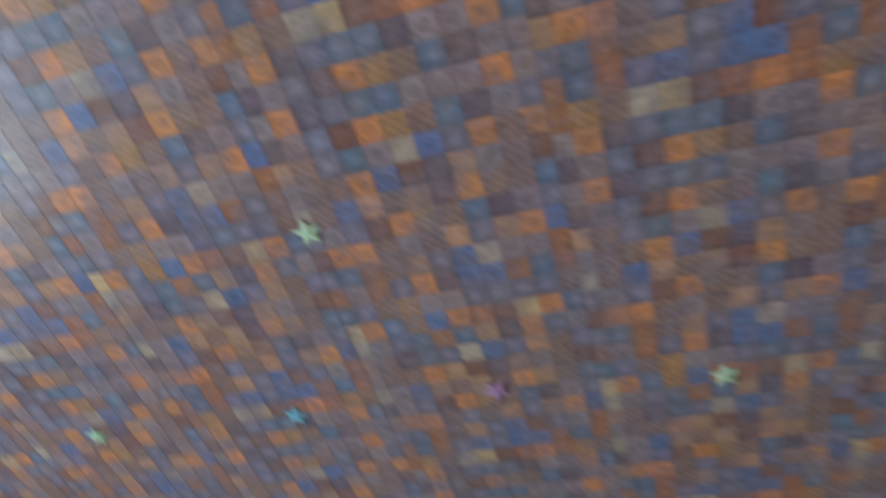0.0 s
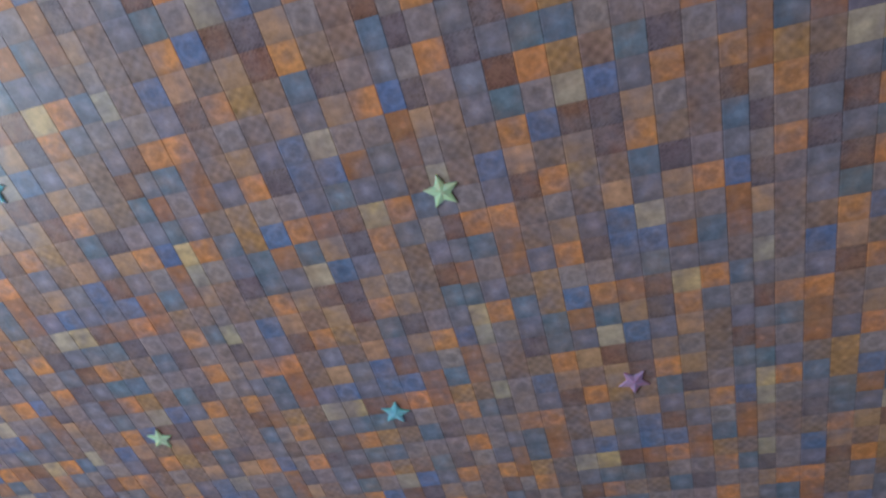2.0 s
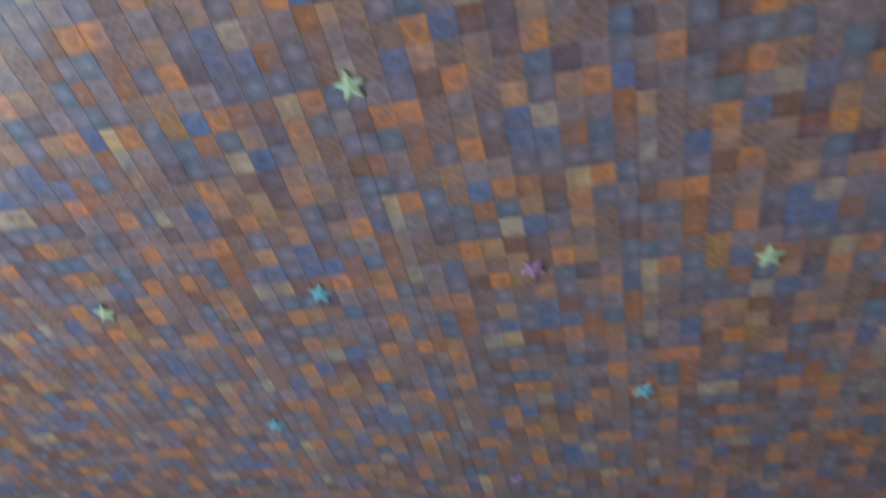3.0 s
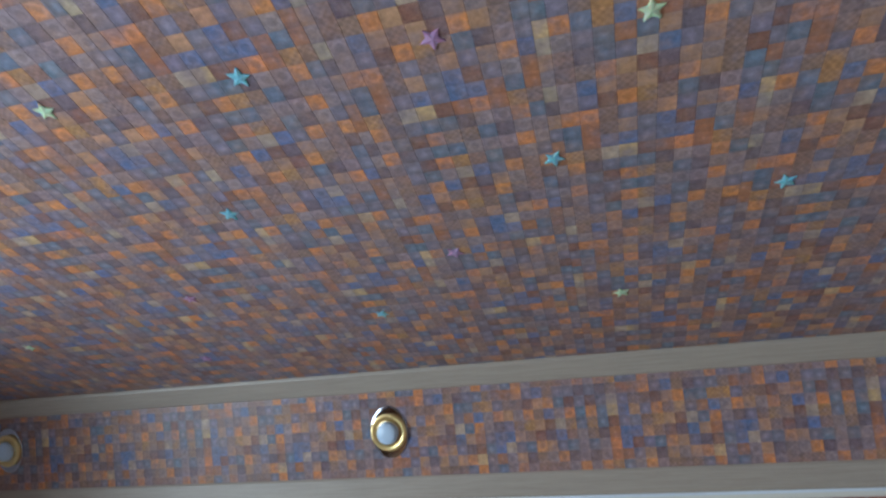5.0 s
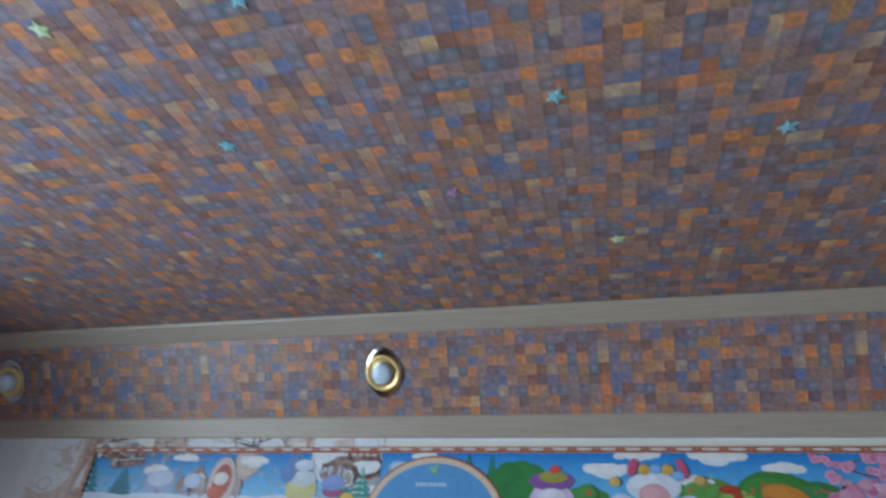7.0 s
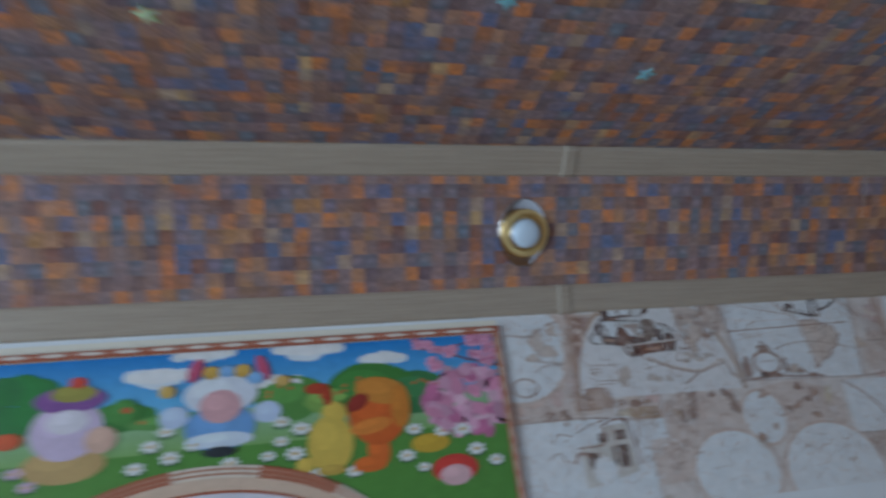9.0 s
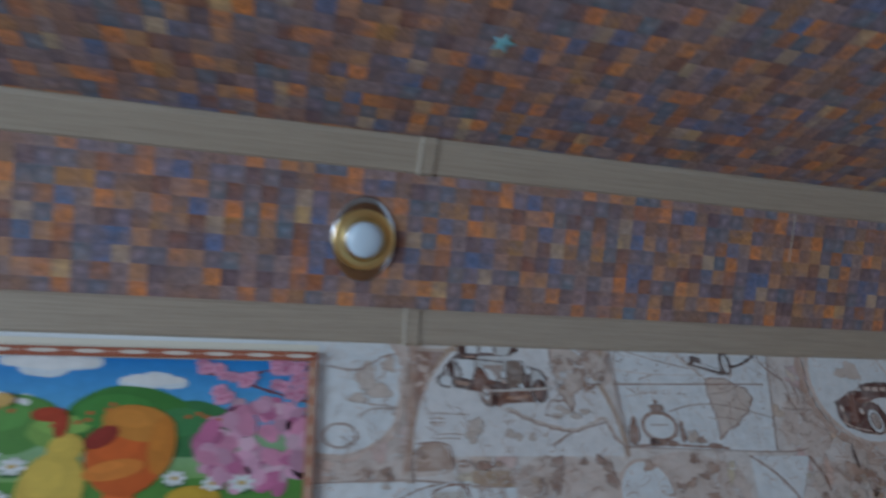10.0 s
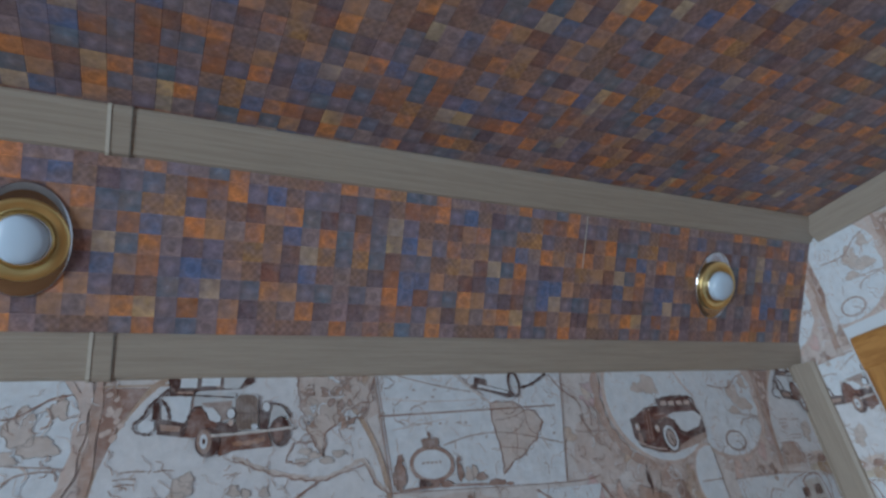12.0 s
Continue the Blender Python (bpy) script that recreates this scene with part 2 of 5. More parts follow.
# ---- structure ----


def slab(name, x0, y0, z0, x1, y1, z1, mat, label, category):
    return tagged(mesh_object(name, box_bm(x0, y0, z0, x1, y1, z1), mat), label, category, kind="structure")


slab("floor", LEFT_X - 0.2, BACK_Y - 0.15, -0.1, RIGHT_X + 0.15, WALL_Y + 0.15, 0.0, FLOOR_WOOD, "brown wood laminate floor of the room", "floor")
slab("wall_back", LEFT_X - 0.2, BACK_Y - 0.15, 0, RIGHT_X + 0.15, BACK_Y, CEIL + 0.1, PLAIN_WALL, "plain pale wall closing the room", "wall")

# main wall with the map wallpaper
wall_north = slab("wall_north", LEFT_X - 0.2, WALL_Y, 0, RIGHT_X + 0.15, WALL_Y + 0.15, CEIL + 0.1, PAPER, "pale wall papered with brown vintage map and car print", "wall")

# wall with the window that lights the room
WY0, WY1, WZ0, WZ1 = -0.62, 1.18, 0.75, 2.15
bm = bmesh.new()
for y0, z0, y1, z1 in ((BACK_Y, 0, WY0, CEIL + 0.1), (WY1, 0, WALL_Y, CEIL + 0.1), (WY0, 0, WY1, WZ0), (WY0, WZ1, WY1, CEIL + 0.1)):
    box_bm(LEFT_X - 0.2, y0, z0, LEFT_X, y1, z1, bm=bm)
tagged(mesh_object("wall_west", bm, PAPER), "pale papered wall with the window opening", "wall", kind="structure")

# wall with the door
DY1, DZ, DW = 1.957, 2.087, 0.80
bm = bmesh.new()
for y0, z0, y1, z1 in ((BACK_Y, 0, DY1 - DW, CEIL + 0.1), (DY1, 0, WALL_Y, CEIL + 0.1), (DY1 - DW, DZ, DY1, CEIL + 0.1)):
    box_bm(RIGHT_X, y0, z0, RIGHT_X + 0.15, y1, z1, bm=bm)
wall_east = tagged(mesh_object("wall_east", bm, PAPER), "pale wall papered with brown map print around a door", "wall", kind="structure")

# ---- printed panels ----
TILE_STEP, BAND_STEP, DEPTH = 0.0248, 0.02425, 0.00028
FIRST_SEAM, PANEL, WIDER = -0.155, 0.2588, 0.0037
COLUMNS = [0.0177] + [0.02456] * 9 + [0.02006]
BAND_COLUMNS = [0.0182] + [0.0250] * 9 + [0.0205]
PALETTE = {
    "O": (0.590, 0.220, 0.082),
    "o": (0.445, 0.232, 0.140),
    "B": (0.375, 0.147, 0.076),
    "Y": (0.560, 0.365, 0.190),
    "S": (0.118, 0.158, 0.290),
    "b": (0.204, 0.176, 0.228),
    "G": (0.284, 0.202, 0.206),
    "T": (0.266, 0.152, 0.120),
    "D": (0.176, 0.120, 0.140),
    "t": (0.146, 0.176, 0.236),
    "c": (0.425, 0.318, 0.232),
    "r": (0.252, 0.116, 0.086),
    "k": (0.400, 0.204, 0.088),
}
# the ornament printed on tiles of each colour: lattice, pale centre, speckled edge, dot, rings or none
MOTIF = {"T": 0.1, "k": 0.1, "b": 0.3, "t": 0.3, "r": 0.5, "D": 0.5, "c": 0.95, "Y": 0.95, "o": 0.95, "B": 0.7, "O": 0.85, "G": 0.85, "S": 0.85}
# the print that every panel repeats: a letter of the palette for each tile
PATTERN = [
    "YOtkSOBrYOt",
    "cGbtBtoDObG",
    "oTDtbcSboTb",
    "GTTOorDoGTr",
    "cGSoTorOoTt",
    "DGbrOkTtDGb",
    "oOOTbToboOS",
    "btBTobSrbGB",
    "BtBbSbSSBtB",
    "BkTcYrBOBkT",
    "GODbttDGGOt",
    "DGbrOkTtDGG",
    "GODbttGGGOG",
    "DGbrOkTtDGb",
    "oTbtGcSbOTO",
    "GTTOSrDoGTr",
    "cTSoTorOTTt",
    "bGbrOkTtDGb",
    "rOOTGToboOS",
    "btBTobScGGB",
    "BGBbODSSBtB",
    "tbTkGGbtbbT",
]
ROW_START = 0.953
PANEL_OFFSET = {-2: -0.278, -1: -0.126, 0: 0.0, 1: 0.1295, 2: 0.274, 3: 0.402, 4: 0.426}
# the band is made of two lengths; the print starts anew at the butt joint
BAND_START, BAND_START_FAR, BAND_JOINT = 0.9101, 1.6979, 1.5545
ROWS_IN_PRINT = len(PATTERN)


def tile_look(row, column, table={}, rng=random.Random(7)):
    """The colour and ornament of a tile of the print."""
    if (row, column) not in table:
        f = rng.uniform(0.92, 1.08)
        table[row, column] = (tuple(min(1.0, c * f * rng.uniform(0.96, 1.04)) for c in PALETTE[PATTERN[row][column]]), MOTIF[PATTERN[row][column]] + rng.uniform(-0.015, 0.015))
    return table[row, column]


def tile_rows(column_starts, widths, columns, row0, row1, offsets, shift_of, low, high, place, name, skip=None, flip=False, step=TILE_STEP):
    """One mesh of printed tiles; every column has its own shallow groove. place(a, b, h) gives the point a across, b along, h proud."""
    verts, faces, colours, motifs, uvs = [], [], [], [], []
    for start, width, column, offset in zip(column_starts, widths, columns, offsets):
        g = 0.0004
        for k in range(row0, row1):
            b0, b1 = max(low, offset + k * step), min(high, offset + (k + 1) * step)
            if b1 - b0 < 0.001 or (skip and skip[0] < offset + k * step < skip[1]):
                continue
            key = ((k + shift_of) % ROWS_IN_PRINT, column)
            col, motif = tile_look(*key)
            a0, a1 = start, start + width
            i = len(verts)
            if flip:
                verts += [place(a0, b0, -DEPTH), place(a1 - g, b0, 0), place(a1 - g, b1, 0), place(a0, b1, -DEPTH), place(a1, b0, -DEPTH), place(a1, b1, -DEPTH)]
                quad, sides = [(0, 1, 2, 3), (1, 4, 5, 2)], {0: 0, 1: 1, 2: 2, 3: 3, 4: 1, 5: 2}
            else:
                verts += [place(a0 + g, b0, 0), place(a1, b0, -DEPTH), place(a1, b1, -DEPTH), place(a0 + g, b1, 0), place(a0, b0, -DEPTH), place(a0, b1, -DEPTH)]
                quad, sides = [(0, 1, 2, 3), (4, 0, 3, 5)], {0: 0, 1: 1, 2: 2, 3: 3, 4: 0, 5: 3}
            faces += [tuple(i + q for q in f4) for f4 in quad]
            w = (0.0, 1.0) if 0 < column < len(COLUMNS) - 1 else ((1 - width / 0.0246, 1.0) if column == 0 else (0.0, width / 0.0246))
            corner = {0: (w[0], 0), 1: (w[1], 0), 2: (w[1], 1), 3: (w[0], 1)}
            for f4 in quad:
                for q in f4:
                    cu = corner[sides[q]]
                    uvs.append((0.002 + (0.949 if flip else 0.996) * cu[0], 0.002 + 0.996 * cu[1]))
                colours.append(col)
                motifs.append(motif)
    me = bpy.data.meshes.new(name)
    me.from_pydata(verts, [], faces)
    a = me.attributes.new("tile_colour", "FLOAT_VECTOR", "FACE")
    a.data.foreach_set("vector", np.array(colours, dtype=np.float32).ravel())
    b = me.attributes.new("tile_motif", "FLOAT", "FACE")
    b.data.foreach_set("value", np.array(motifs, dtype=np.float32))
    uv = me.uv_layers.new(name="UVMap")
    uv.data.foreach_set("uv", np.array(uvs, dtype=np.float32).ravel())
    me.materials.append(TILE)
    me.update()
    return me


# shift of the print from panel to panel, in tiles, and the fine offset of its rows
starts, widths, columns, offsets = [], [], [], []
first = math.floor((LEFT_X - FIRST_SEAM) / PANEL)
last = math.ceil((RIGHT_X - FIRST_SEAM) / PANEL)
rng = random.Random(3)
for p in range(first, last):
    x = FIRST_SEAM + p * PANEL + max(0, p - 1) * WIDER
    slide = PANEL_OFFSET.get(p, 0.140 * p + rng.uniform(-0.01, 0.01))
    for c, w in enumerate(COLUMNS[:-1] + [COLUMNS[-1] + (WIDER if p > 0 else 0.0)]):
        if x + w > LEFT_X and x < RIGHT_X:
            starts.append(x), widths.append(w), columns.append(c), offsets.append(ROW_START + slide % (ROWS_IN_PRINT * TILE_STEP))
        x += w
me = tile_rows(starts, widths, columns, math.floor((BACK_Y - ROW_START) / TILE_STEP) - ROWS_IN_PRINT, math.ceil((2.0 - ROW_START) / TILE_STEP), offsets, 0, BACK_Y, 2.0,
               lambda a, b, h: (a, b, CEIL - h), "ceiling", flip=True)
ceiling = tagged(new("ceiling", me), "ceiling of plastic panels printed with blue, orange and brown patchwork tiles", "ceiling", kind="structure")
tagged(mesh_object("ceiling_slab", box_bm(LEFT_X - 0.2, BACK_Y - 0.15, CEIL + 0.004, RIGHT_X + 0.15, WALL_Y + 0.15, CEIL + 0.12), PLAIN_WALL),
       "plain slab above the panelled ceiling", "ceiling", kind="structure")

# sloping band between wall and ceiling: one panel laid lengthwise
bs, x = [], 0.0171
for w in BAND_COLUMNS:
    bs.append(x)
    x += w
NEAR = (-1.32, -0.64)
BAND_ENDS = ((BAND_START, -BAND_JOINT, -LEFT_X - 0.02), (BAND_START_FAR, -RIGHT_X, -BAND_JOINT))


def on_band(a, b, h):
    return Vector((-b, 0, 0)) + BAND_TOP + BAND_DIR * a + BAND_NORMAL * h


band = tagged(mesh_object("sloping_band", extrude_bm([(BAND_TOP.y + 0.0047, 2.3985), (BAND_LOW.y - 0.0005, BAND_LOW.z + 0.0061), (BAND_LOW.y - 0.0005, 2.3985)], LEFT_X, RIGHT_X - 0.001), PLAIN_WALL),
              "sloping boxed band covered in patchwork tile print with spotlights", "panelling", kind="structure")
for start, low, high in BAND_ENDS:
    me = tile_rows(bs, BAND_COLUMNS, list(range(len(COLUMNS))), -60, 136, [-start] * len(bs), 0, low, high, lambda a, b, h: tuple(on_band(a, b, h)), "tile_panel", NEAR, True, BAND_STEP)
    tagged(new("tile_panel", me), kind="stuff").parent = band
meshes = {}
for k in range(-60, 136):
    b0 = -BAND_START + k * BAND_STEP
    if not NEAR[0] < b0 < NEAR[1]:
        continue
    for column, (start, width) in enumerate(zip(bs, BAND_COLUMNS)):
        key = (k % ROWS_IN_PRINT, column)
        if key not in meshes:
            meshes[key] = tile_rows([0.0], [width], [column], 0, 1, [0.0], key[0], -1, 1, lambda a, b, h: tuple(on_band(a, b, h) - BAND_TOP), "tile", None, True, BAND_STEP)
        ob = new("tile", meshes[key])
        ob.location = on_band(start, b0, 0)
        ob.parent = band
bm = extrude_bm([(0.0, 0.0), (0.0014, 0.0), (0.0014, 0.0006), (0.0, 0.0006)], 0.040, 0.135, "z")
for v in bm.verts:
    v.co = on_band(v.co.z, -BAND_JOINT - v.co.x, v.co.y)
part("butt_joint", bm, TRIM_LIP, band, "pale butt joint between two panel lengths")

# ---- mouldings ----


def strip(name, profile, x0, x1, mat, label, axis="x"):
    return tagged(mesh_object(name, extrude_bm(profile, x0, x1, axis), mat), label, "moulding", group="room mouldings", kind="structure")


UPPER = [(1.978, 2.3995), (1.978, 2.396), (1.9805, 2.391), (2.017, 2.3620), (2.022, 2.3615), (2.026, 2.365), (2.006, 2.3995)]
LOWER = [(2.1375, 2.187), (2.1325, 2.183), (2.1325, 2.178), (2.1485, 2.1350), (2.1515, 2.1325), (2.1545, 2.1325), (2.1545, 2.162)]
JOINT, CLIP = 0.8450, 0.0243
for name, prof in (("trim_upper", UPPER), ("trim_lower", LOWER)):
    for a, b in ((LEFT_X, JOINT + 0.004), (JOINT + CLIP - 0.004, RIGHT_X - 0.003)):
        strip(name, prof, a, b, TRIM, "grey oak-grained plastic moulding along the tiled band")
    cy, cz = sum(p[0] for p in prof) / len(prof), sum(p[1] for p in prof) / len(prof)
    grown = [(cy + (y - cy) * 1.03 - 0.0011, cz + (z - cz) * 1.03 - 0.0011) for y, z in prof]
    strip("trim_joint", grown, JOINT, JOINT + CLIP, TRIM, "short grey connector clip over the moulding joint")
    lip = [(cy + (y - cy) * 1.05 - 0.0018, cz + (z - cz) * 1.05 - 0.0018) for y, z in prof]
    strip("trim_joint_lip", lip, JOINT - 0.001, JOINT + 0.003, TRIM_LIP, "pale raised edge of the moulding connector")
    strip("trim_joint_gap", [(cy + (y - cy) * 1.045 - 0.0015, cz + (z - cz) * 1.045 - 0.0015) for y, z in prof], JOINT + CLIP - 0.0008, JOINT + CLIP + 0.0004, TRIM_GAP,
          "dark joint line of the moulding connector")
strip("trim_side", [(2.108, 2.3995), (2.108, 2.395), (2.111, 2.391), (2.142, 2.3555), (2.1495, 2.3555), (2.1495, 2.3995)], BACK_Y, 2.001, TRIM_Y,
      "grey plastic moulding along the top of the papered wall", "y")
strip("trim_corner", [(2.106, 2.1545), (2.106, 2.1515), (2.112, 2.1495), (2.139, 2.124), (2.143, 2.118), (2.1495, 2.116), (2.1495, 2.1545)], 0.0, 2.139, TRIM_Z,
      "grey plastic moulding down the corner of the walls", "z")

# ---- flat prints ----
STEP, HAIR = 0.0004, 0.06


class Print:
    """Flat printed shapes in a plane of (u, z); each shape lies one hair above the last layer."""

    made = 0

    def __init__(self):
        self.verts, self.faces, self.inks, self.count = [], [], [], 0
        Print.made += 1
        self.phase = 0.015 * (Print.made % 4)

    def rise(self, layer):
        self.count += 1
        return layer + self.phase + HAIR * (self.count % 16)

    def face(self, points, inks, layer, raised=False):
        i = len(self.verts)
        layer = layer if raised else self.rise(layer)
        self.verts += [(u, z, layer) for u, z in points]
        self.inks += inks if isinstance(inks, list) else [inks] * len(points)
        self.faces.append(tuple(range(i, i + len(points))))
        return self

    def ellipse(self, u, z, ru, rz, ink, layer, turn=0.0, steps=28, a0=0.0, a1=360.0, wobble=0.0, seed=0):
        r = random.Random(seed)
        ph = r.uniform(0, 6)
        pts = []
        for k in range(steps if a1 - a0 >= 360 else steps + 1):
            a = radians(a0 + (a1 - a0) * k / steps)
            f = 1 + wobble * (math.sin(3 * a + ph) + 0.7 * math.sin(5 * a + 3 * ph) + 0.5 * math.sin(9 * a + 2 * ph)) + (r.uniform(-0.9, 0.9) * wobble if wobble >= 0.13 else 0.0)
            x, y = ru * f * math.cos(a), rz * f * math.sin(a)
            c, s = math.cos(radians(turn)), math.sin(radians(turn))
            pts.append((u + c * x - s * y, z + s * x + c * y))
        self.face(pts, ink, layer)
        if wobble >= 0.13:
            self.line(pts + pts[:1], 0.0013, tuple(c * 0.72 for c in ink), layer + 1, smooth=False)
        return self

    def rect(self, u0, z0, u1, z1, ink, layer, top=None):
        return self.face([(u0, z0), (u1, z0), (u1, z1), (u0, z1)], [ink, ink, top or ink, top or ink], layer)

    def line(self, points, width, ink, layer, smooth=True):
        """A pen stroke through the points, a little uneven in width."""
        p = [Vector(q) for q in points]
        if smooth and len(p) > 2:
            fine = []
            for i in range(len(p) - 1):
                a, b, c, d = p[max(i - 1, 0)], p[i], p[i + 1], p[min(i + 2, len(p) - 1)]
                for k in range(6):
                    t = k / 6
                    fine.append(0.5 * (2 * b + (c - a) * t + (2 * a - 5 * b + 4 * c - d) * t * t + (3 * b - a - 3 * c + d) * t ** 3))
            p = fine + [p[-1]]
        left, right, layer = [], [], self.rise(layer)
        for i, q in enumerate(p):
            d = p[min(i + 1, len(p) - 1)] - p[max(i - 1, 0)]
            n = Vector((-d.y, d.x)).normalized() * width * (0.42 + 0.16 * math.sin(i * 1.7 + q.x * 90))
            left.append(q + n), right.append(q - n)
        for i in range(len(p) - 1):
            self.face([tuple(left[i]), tuple(left[i + 1]), tuple(right[i + 1]), tuple(right[i])], ink, layer, True)
        return self

    def ring(self, u, z, ru, rz, width, ink, layer, a0=0, a1=360, steps=36, gaps=0, other=None):
        layer = self.rise(layer)
        for k in range(steps):
            a, b = (radians(a0 + (a1 - a0) * j / steps) for j in (k, k + 1))
            colour = other if other and gaps and (k // gaps) % 2 else ink
            self.face([(u + (ru + e) * math.cos(t), z + (rz + e) * math.sin(t)) for t, e in ((a, 0), (b, 0), (b, width), (a, width))], colour, layer, True)
        return self

    def build(self, name, place, mat, parent=None, clip=None, label=""):
        """Lay the shapes on a wall by place(u, z, height); clip: u0, u1, z0, z1."""
        bm = bmesh.new()
        lay = bm.verts.layers.float_color.new("ink")
        vs = [bm.verts.new((u, z, layer * STEP)) for u, z, layer in self.verts]
        for v, c in zip(vs, self.inks):
            v[lay] = (*c, 1)
        for f in self.faces:
            try:
                bm.faces.new([vs[i] for i in f])
            except ValueError:
                pass
        if clip:
            for co, no in (((clip[0], 0, 0), (-1, 0, 0)), ((clip[1], 0, 0), (1, 0, 0)), ((0, clip[2], 0), (0, -1, 0)), ((0, clip[3], 0), (0, 1, 0))):
                bmesh.ops.bisect_plane(bm, geom=bm.verts[:] + bm.edges[:] + bm.faces[:], dist=1e-6, plane_co=co, plane_no=no, clear_outer=True)
        if not bm.faces:
            bm.free()
            return None
        for v in bm.verts:
            v.co = place(v.co.x, v.co.y, v.co.z)
        return mesh_object(name, bm, mat, parent, label)


PALE, TAN, WARM = (0.735, 0.785, 0.850), (0.645, 0.51, 0.46), (0.48, 0.32, 0.26)
WASH, BLUSH = (0.655, 0.555, 0.525), (0.705, 0.655, 0.65)
BROWN, DARK, THIN = (0.345, 0.205, 0.165), (0.085, 0.034, 0.028), (0.40, 0.275, 0.235)
ORANGE_TAN, LAND = (0.53, 0.38, 0.29), (0.63, 0.535, 0.495)


def coast(points, seed, step=0.006, jag=0.0022, closed=True):
    """A rough coast along the given outline."""
    r, out = random.Random(seed), []
    pts = [Vector(p) for p in points]
    for a, b in zip(pts, pts[1:] + (pts[:1] if closed else [])):
        k = max(1, round((b - a).length / step))
        for j in range(k):
            q = a.lerp(b, j / k)
            out.append((q.x + r.uniform(-jag, jag), q.y + r.uniform(-jag, jag)))
    return out if closed else out + [tuple(points[-1])]


def vintage_print():
    """One repeat of the wallpaper, 1.06 m wide: ovals, sheets of maps, old cars and scrolls. u = 0 is the small wreath."""
    ovals, maps, cars, lines = Print(), Print(), Print(), Print()
    o = -0.721
    # blush ground and washes of tan between the ovals
    maps.rect(0.656 + o, 1.80, 1.721 + o, 2.165, BLUSH, 0.4)
    w = random.Random(11)
    for u, z, ru, rz in ((0.80, 2.08, 0.05, 0.10), (0.78, 1.975, 0.11, 0.022), (0.94, 1.955, 0.06, 0.03), (1.05, 1.93, 0.11, 0.055), (1.24, 1.94, 0.12, 0.048),
                         (1.09, 2.12, 0.06, 0.045), (1.49, 2.03, 0.045, 0.05), (1.54, 1.93, 0.07, 0.05), (1.66, 1.96, 0.07, 0.05), (1.30, 1.86, 0.10, 0.03),
                         (0.96, 1.87, 0.06, 0.04), (1.42, 1.86, 0.04, 0.03), (1.60, 1.995, 0.06, 0.03)):
        maps.ellipse(u + o, z, ru, rz, WASH, 1, wobble=0.07, seed=int(u * 1000))
        for k in range(34):
            a, f = w.uniform(0, 6.28), math.sqrt(w.random())
            q = (u + o + ru * f * math.cos(a), z + rz * f * math.sin(a))
            b, length = w.uniform(0, 6.28), w.uniform(0.006, 0.022)
            lines.line([(q[0] + length * t * math.cos(b + 1.4 * t), q[1] + length * t * math.sin(b + 1.4 * t)) for t in (0, 0.35, 0.7, 1)], w.uniform(0.0010, 0.0020), w.choice((THIN, WARM, WARM, TAN, PALE)), 7)
    for k in range(46):
        u, z = w.uniform(0.66, 1.72), w.uniform(1.80, 2.16)
        maps.ellipse(u + o, z, w.uniform(0.008, 0.03), w.uniform(0.005, 0.016), tuple(c * w.uniform(0.92, 1.14) for c in TAN), 2, turn=w.uniform(0, 180), wobble=0.13, seed=k, steps=22)
    # oval with the wreath, its ribbon and the upright stripe
    ovals.ellipse(0.715 + o, 2.085, 0.105, 0.103, TAN, 3).ellipse(0.715 + o, 2.085, 0.098, 0.097, PALE, 4)
    lines.ring(0.721 + o, 2.013, 0.021, 0.0145, 0.0028, THIN, 6, gaps=1, other=BROWN)
    lines.line([(0.826 + o, 2.15), (0.822 + o, 2.06), (0.812 + o, 1.96)], 0.011, WARM, 5)
    lines.line([(0.815 + o, 2.15), (0.812 + o, 2.10), (0.803 + o, 2.04), (0.785 + o, 2.005)], 0.012, TAN, 5)
    maps.face([(0.829 + o, 2.137), (0.874 + o, 2.137), (0.848 + o, 2.095), (0.832 + o, 2.05), (0.828 + o, 2.05)], BROWN, 4)
    for k in range(14):
        maps.ellipse(w.uniform(0.832, 0.852) + o, w.uniform(2.075, 2.132), 0.004, 0.003, TAN, 5, turn=w.uniform(0, 90), steps=8)
    lines.line([(0.829 + o, 2.1385), (0.93 + o, 2.1405)], 0.003, ORANGE_TAN, 6)
    lines.line([(0.70 + o, 2.11), (0.745 + o, 2.105), (0.78 + o, 2.125), (0.80 + o, 2.13)], 0.0022, BROWN, 6)
    for u, z, ru, rz in ((0.757, 2.095, 0.014, 0.02), (0.775, 2.075, 0.018, 0.011), (0.745, 2.065, 0.012, 0.007), (0.79, 2.115, 0.008, 0.012)):
        maps.ellipse(u + o, z, ru, rz, LAND, 5, wobble=0.16, seed=int(z * 900), steps=26)
    lines.line([(0.747 + o, 2.036), (0.76 + o, 2.048), (0.79 + o, 2.05), (0.795 + o, 2.04)], 0.002, THIN, 6)
    lines.line([(0.735 + o, 2.06), (0.80 + o, 2.052)], 0.0014, THIN, 6)
    # large oval behind the first car
    ovals.ellipse(0.985 + o, 1.985, 0.170, 0.199, ORANGE_TAN, 3, a0=0, a1=180).ellipse(0.985 + o, 1.985, 0.163, 0.192, (0.735, 0.742, 0.782), 4, a0=0, a1=180)
    # land and coast between oval and sheet
    north = coast([(u + o, z) for u, z in ((1.045, 2.15), (1.147, 2.15), (1.135, 2.115), (1.105, 2.105), (1.092, 2.088), (1.078, 2.078), (1.071, 2.045), (1.061, 2.066), (1.05, 2.095))], 4)
    maps.face(north, LAND, 5)
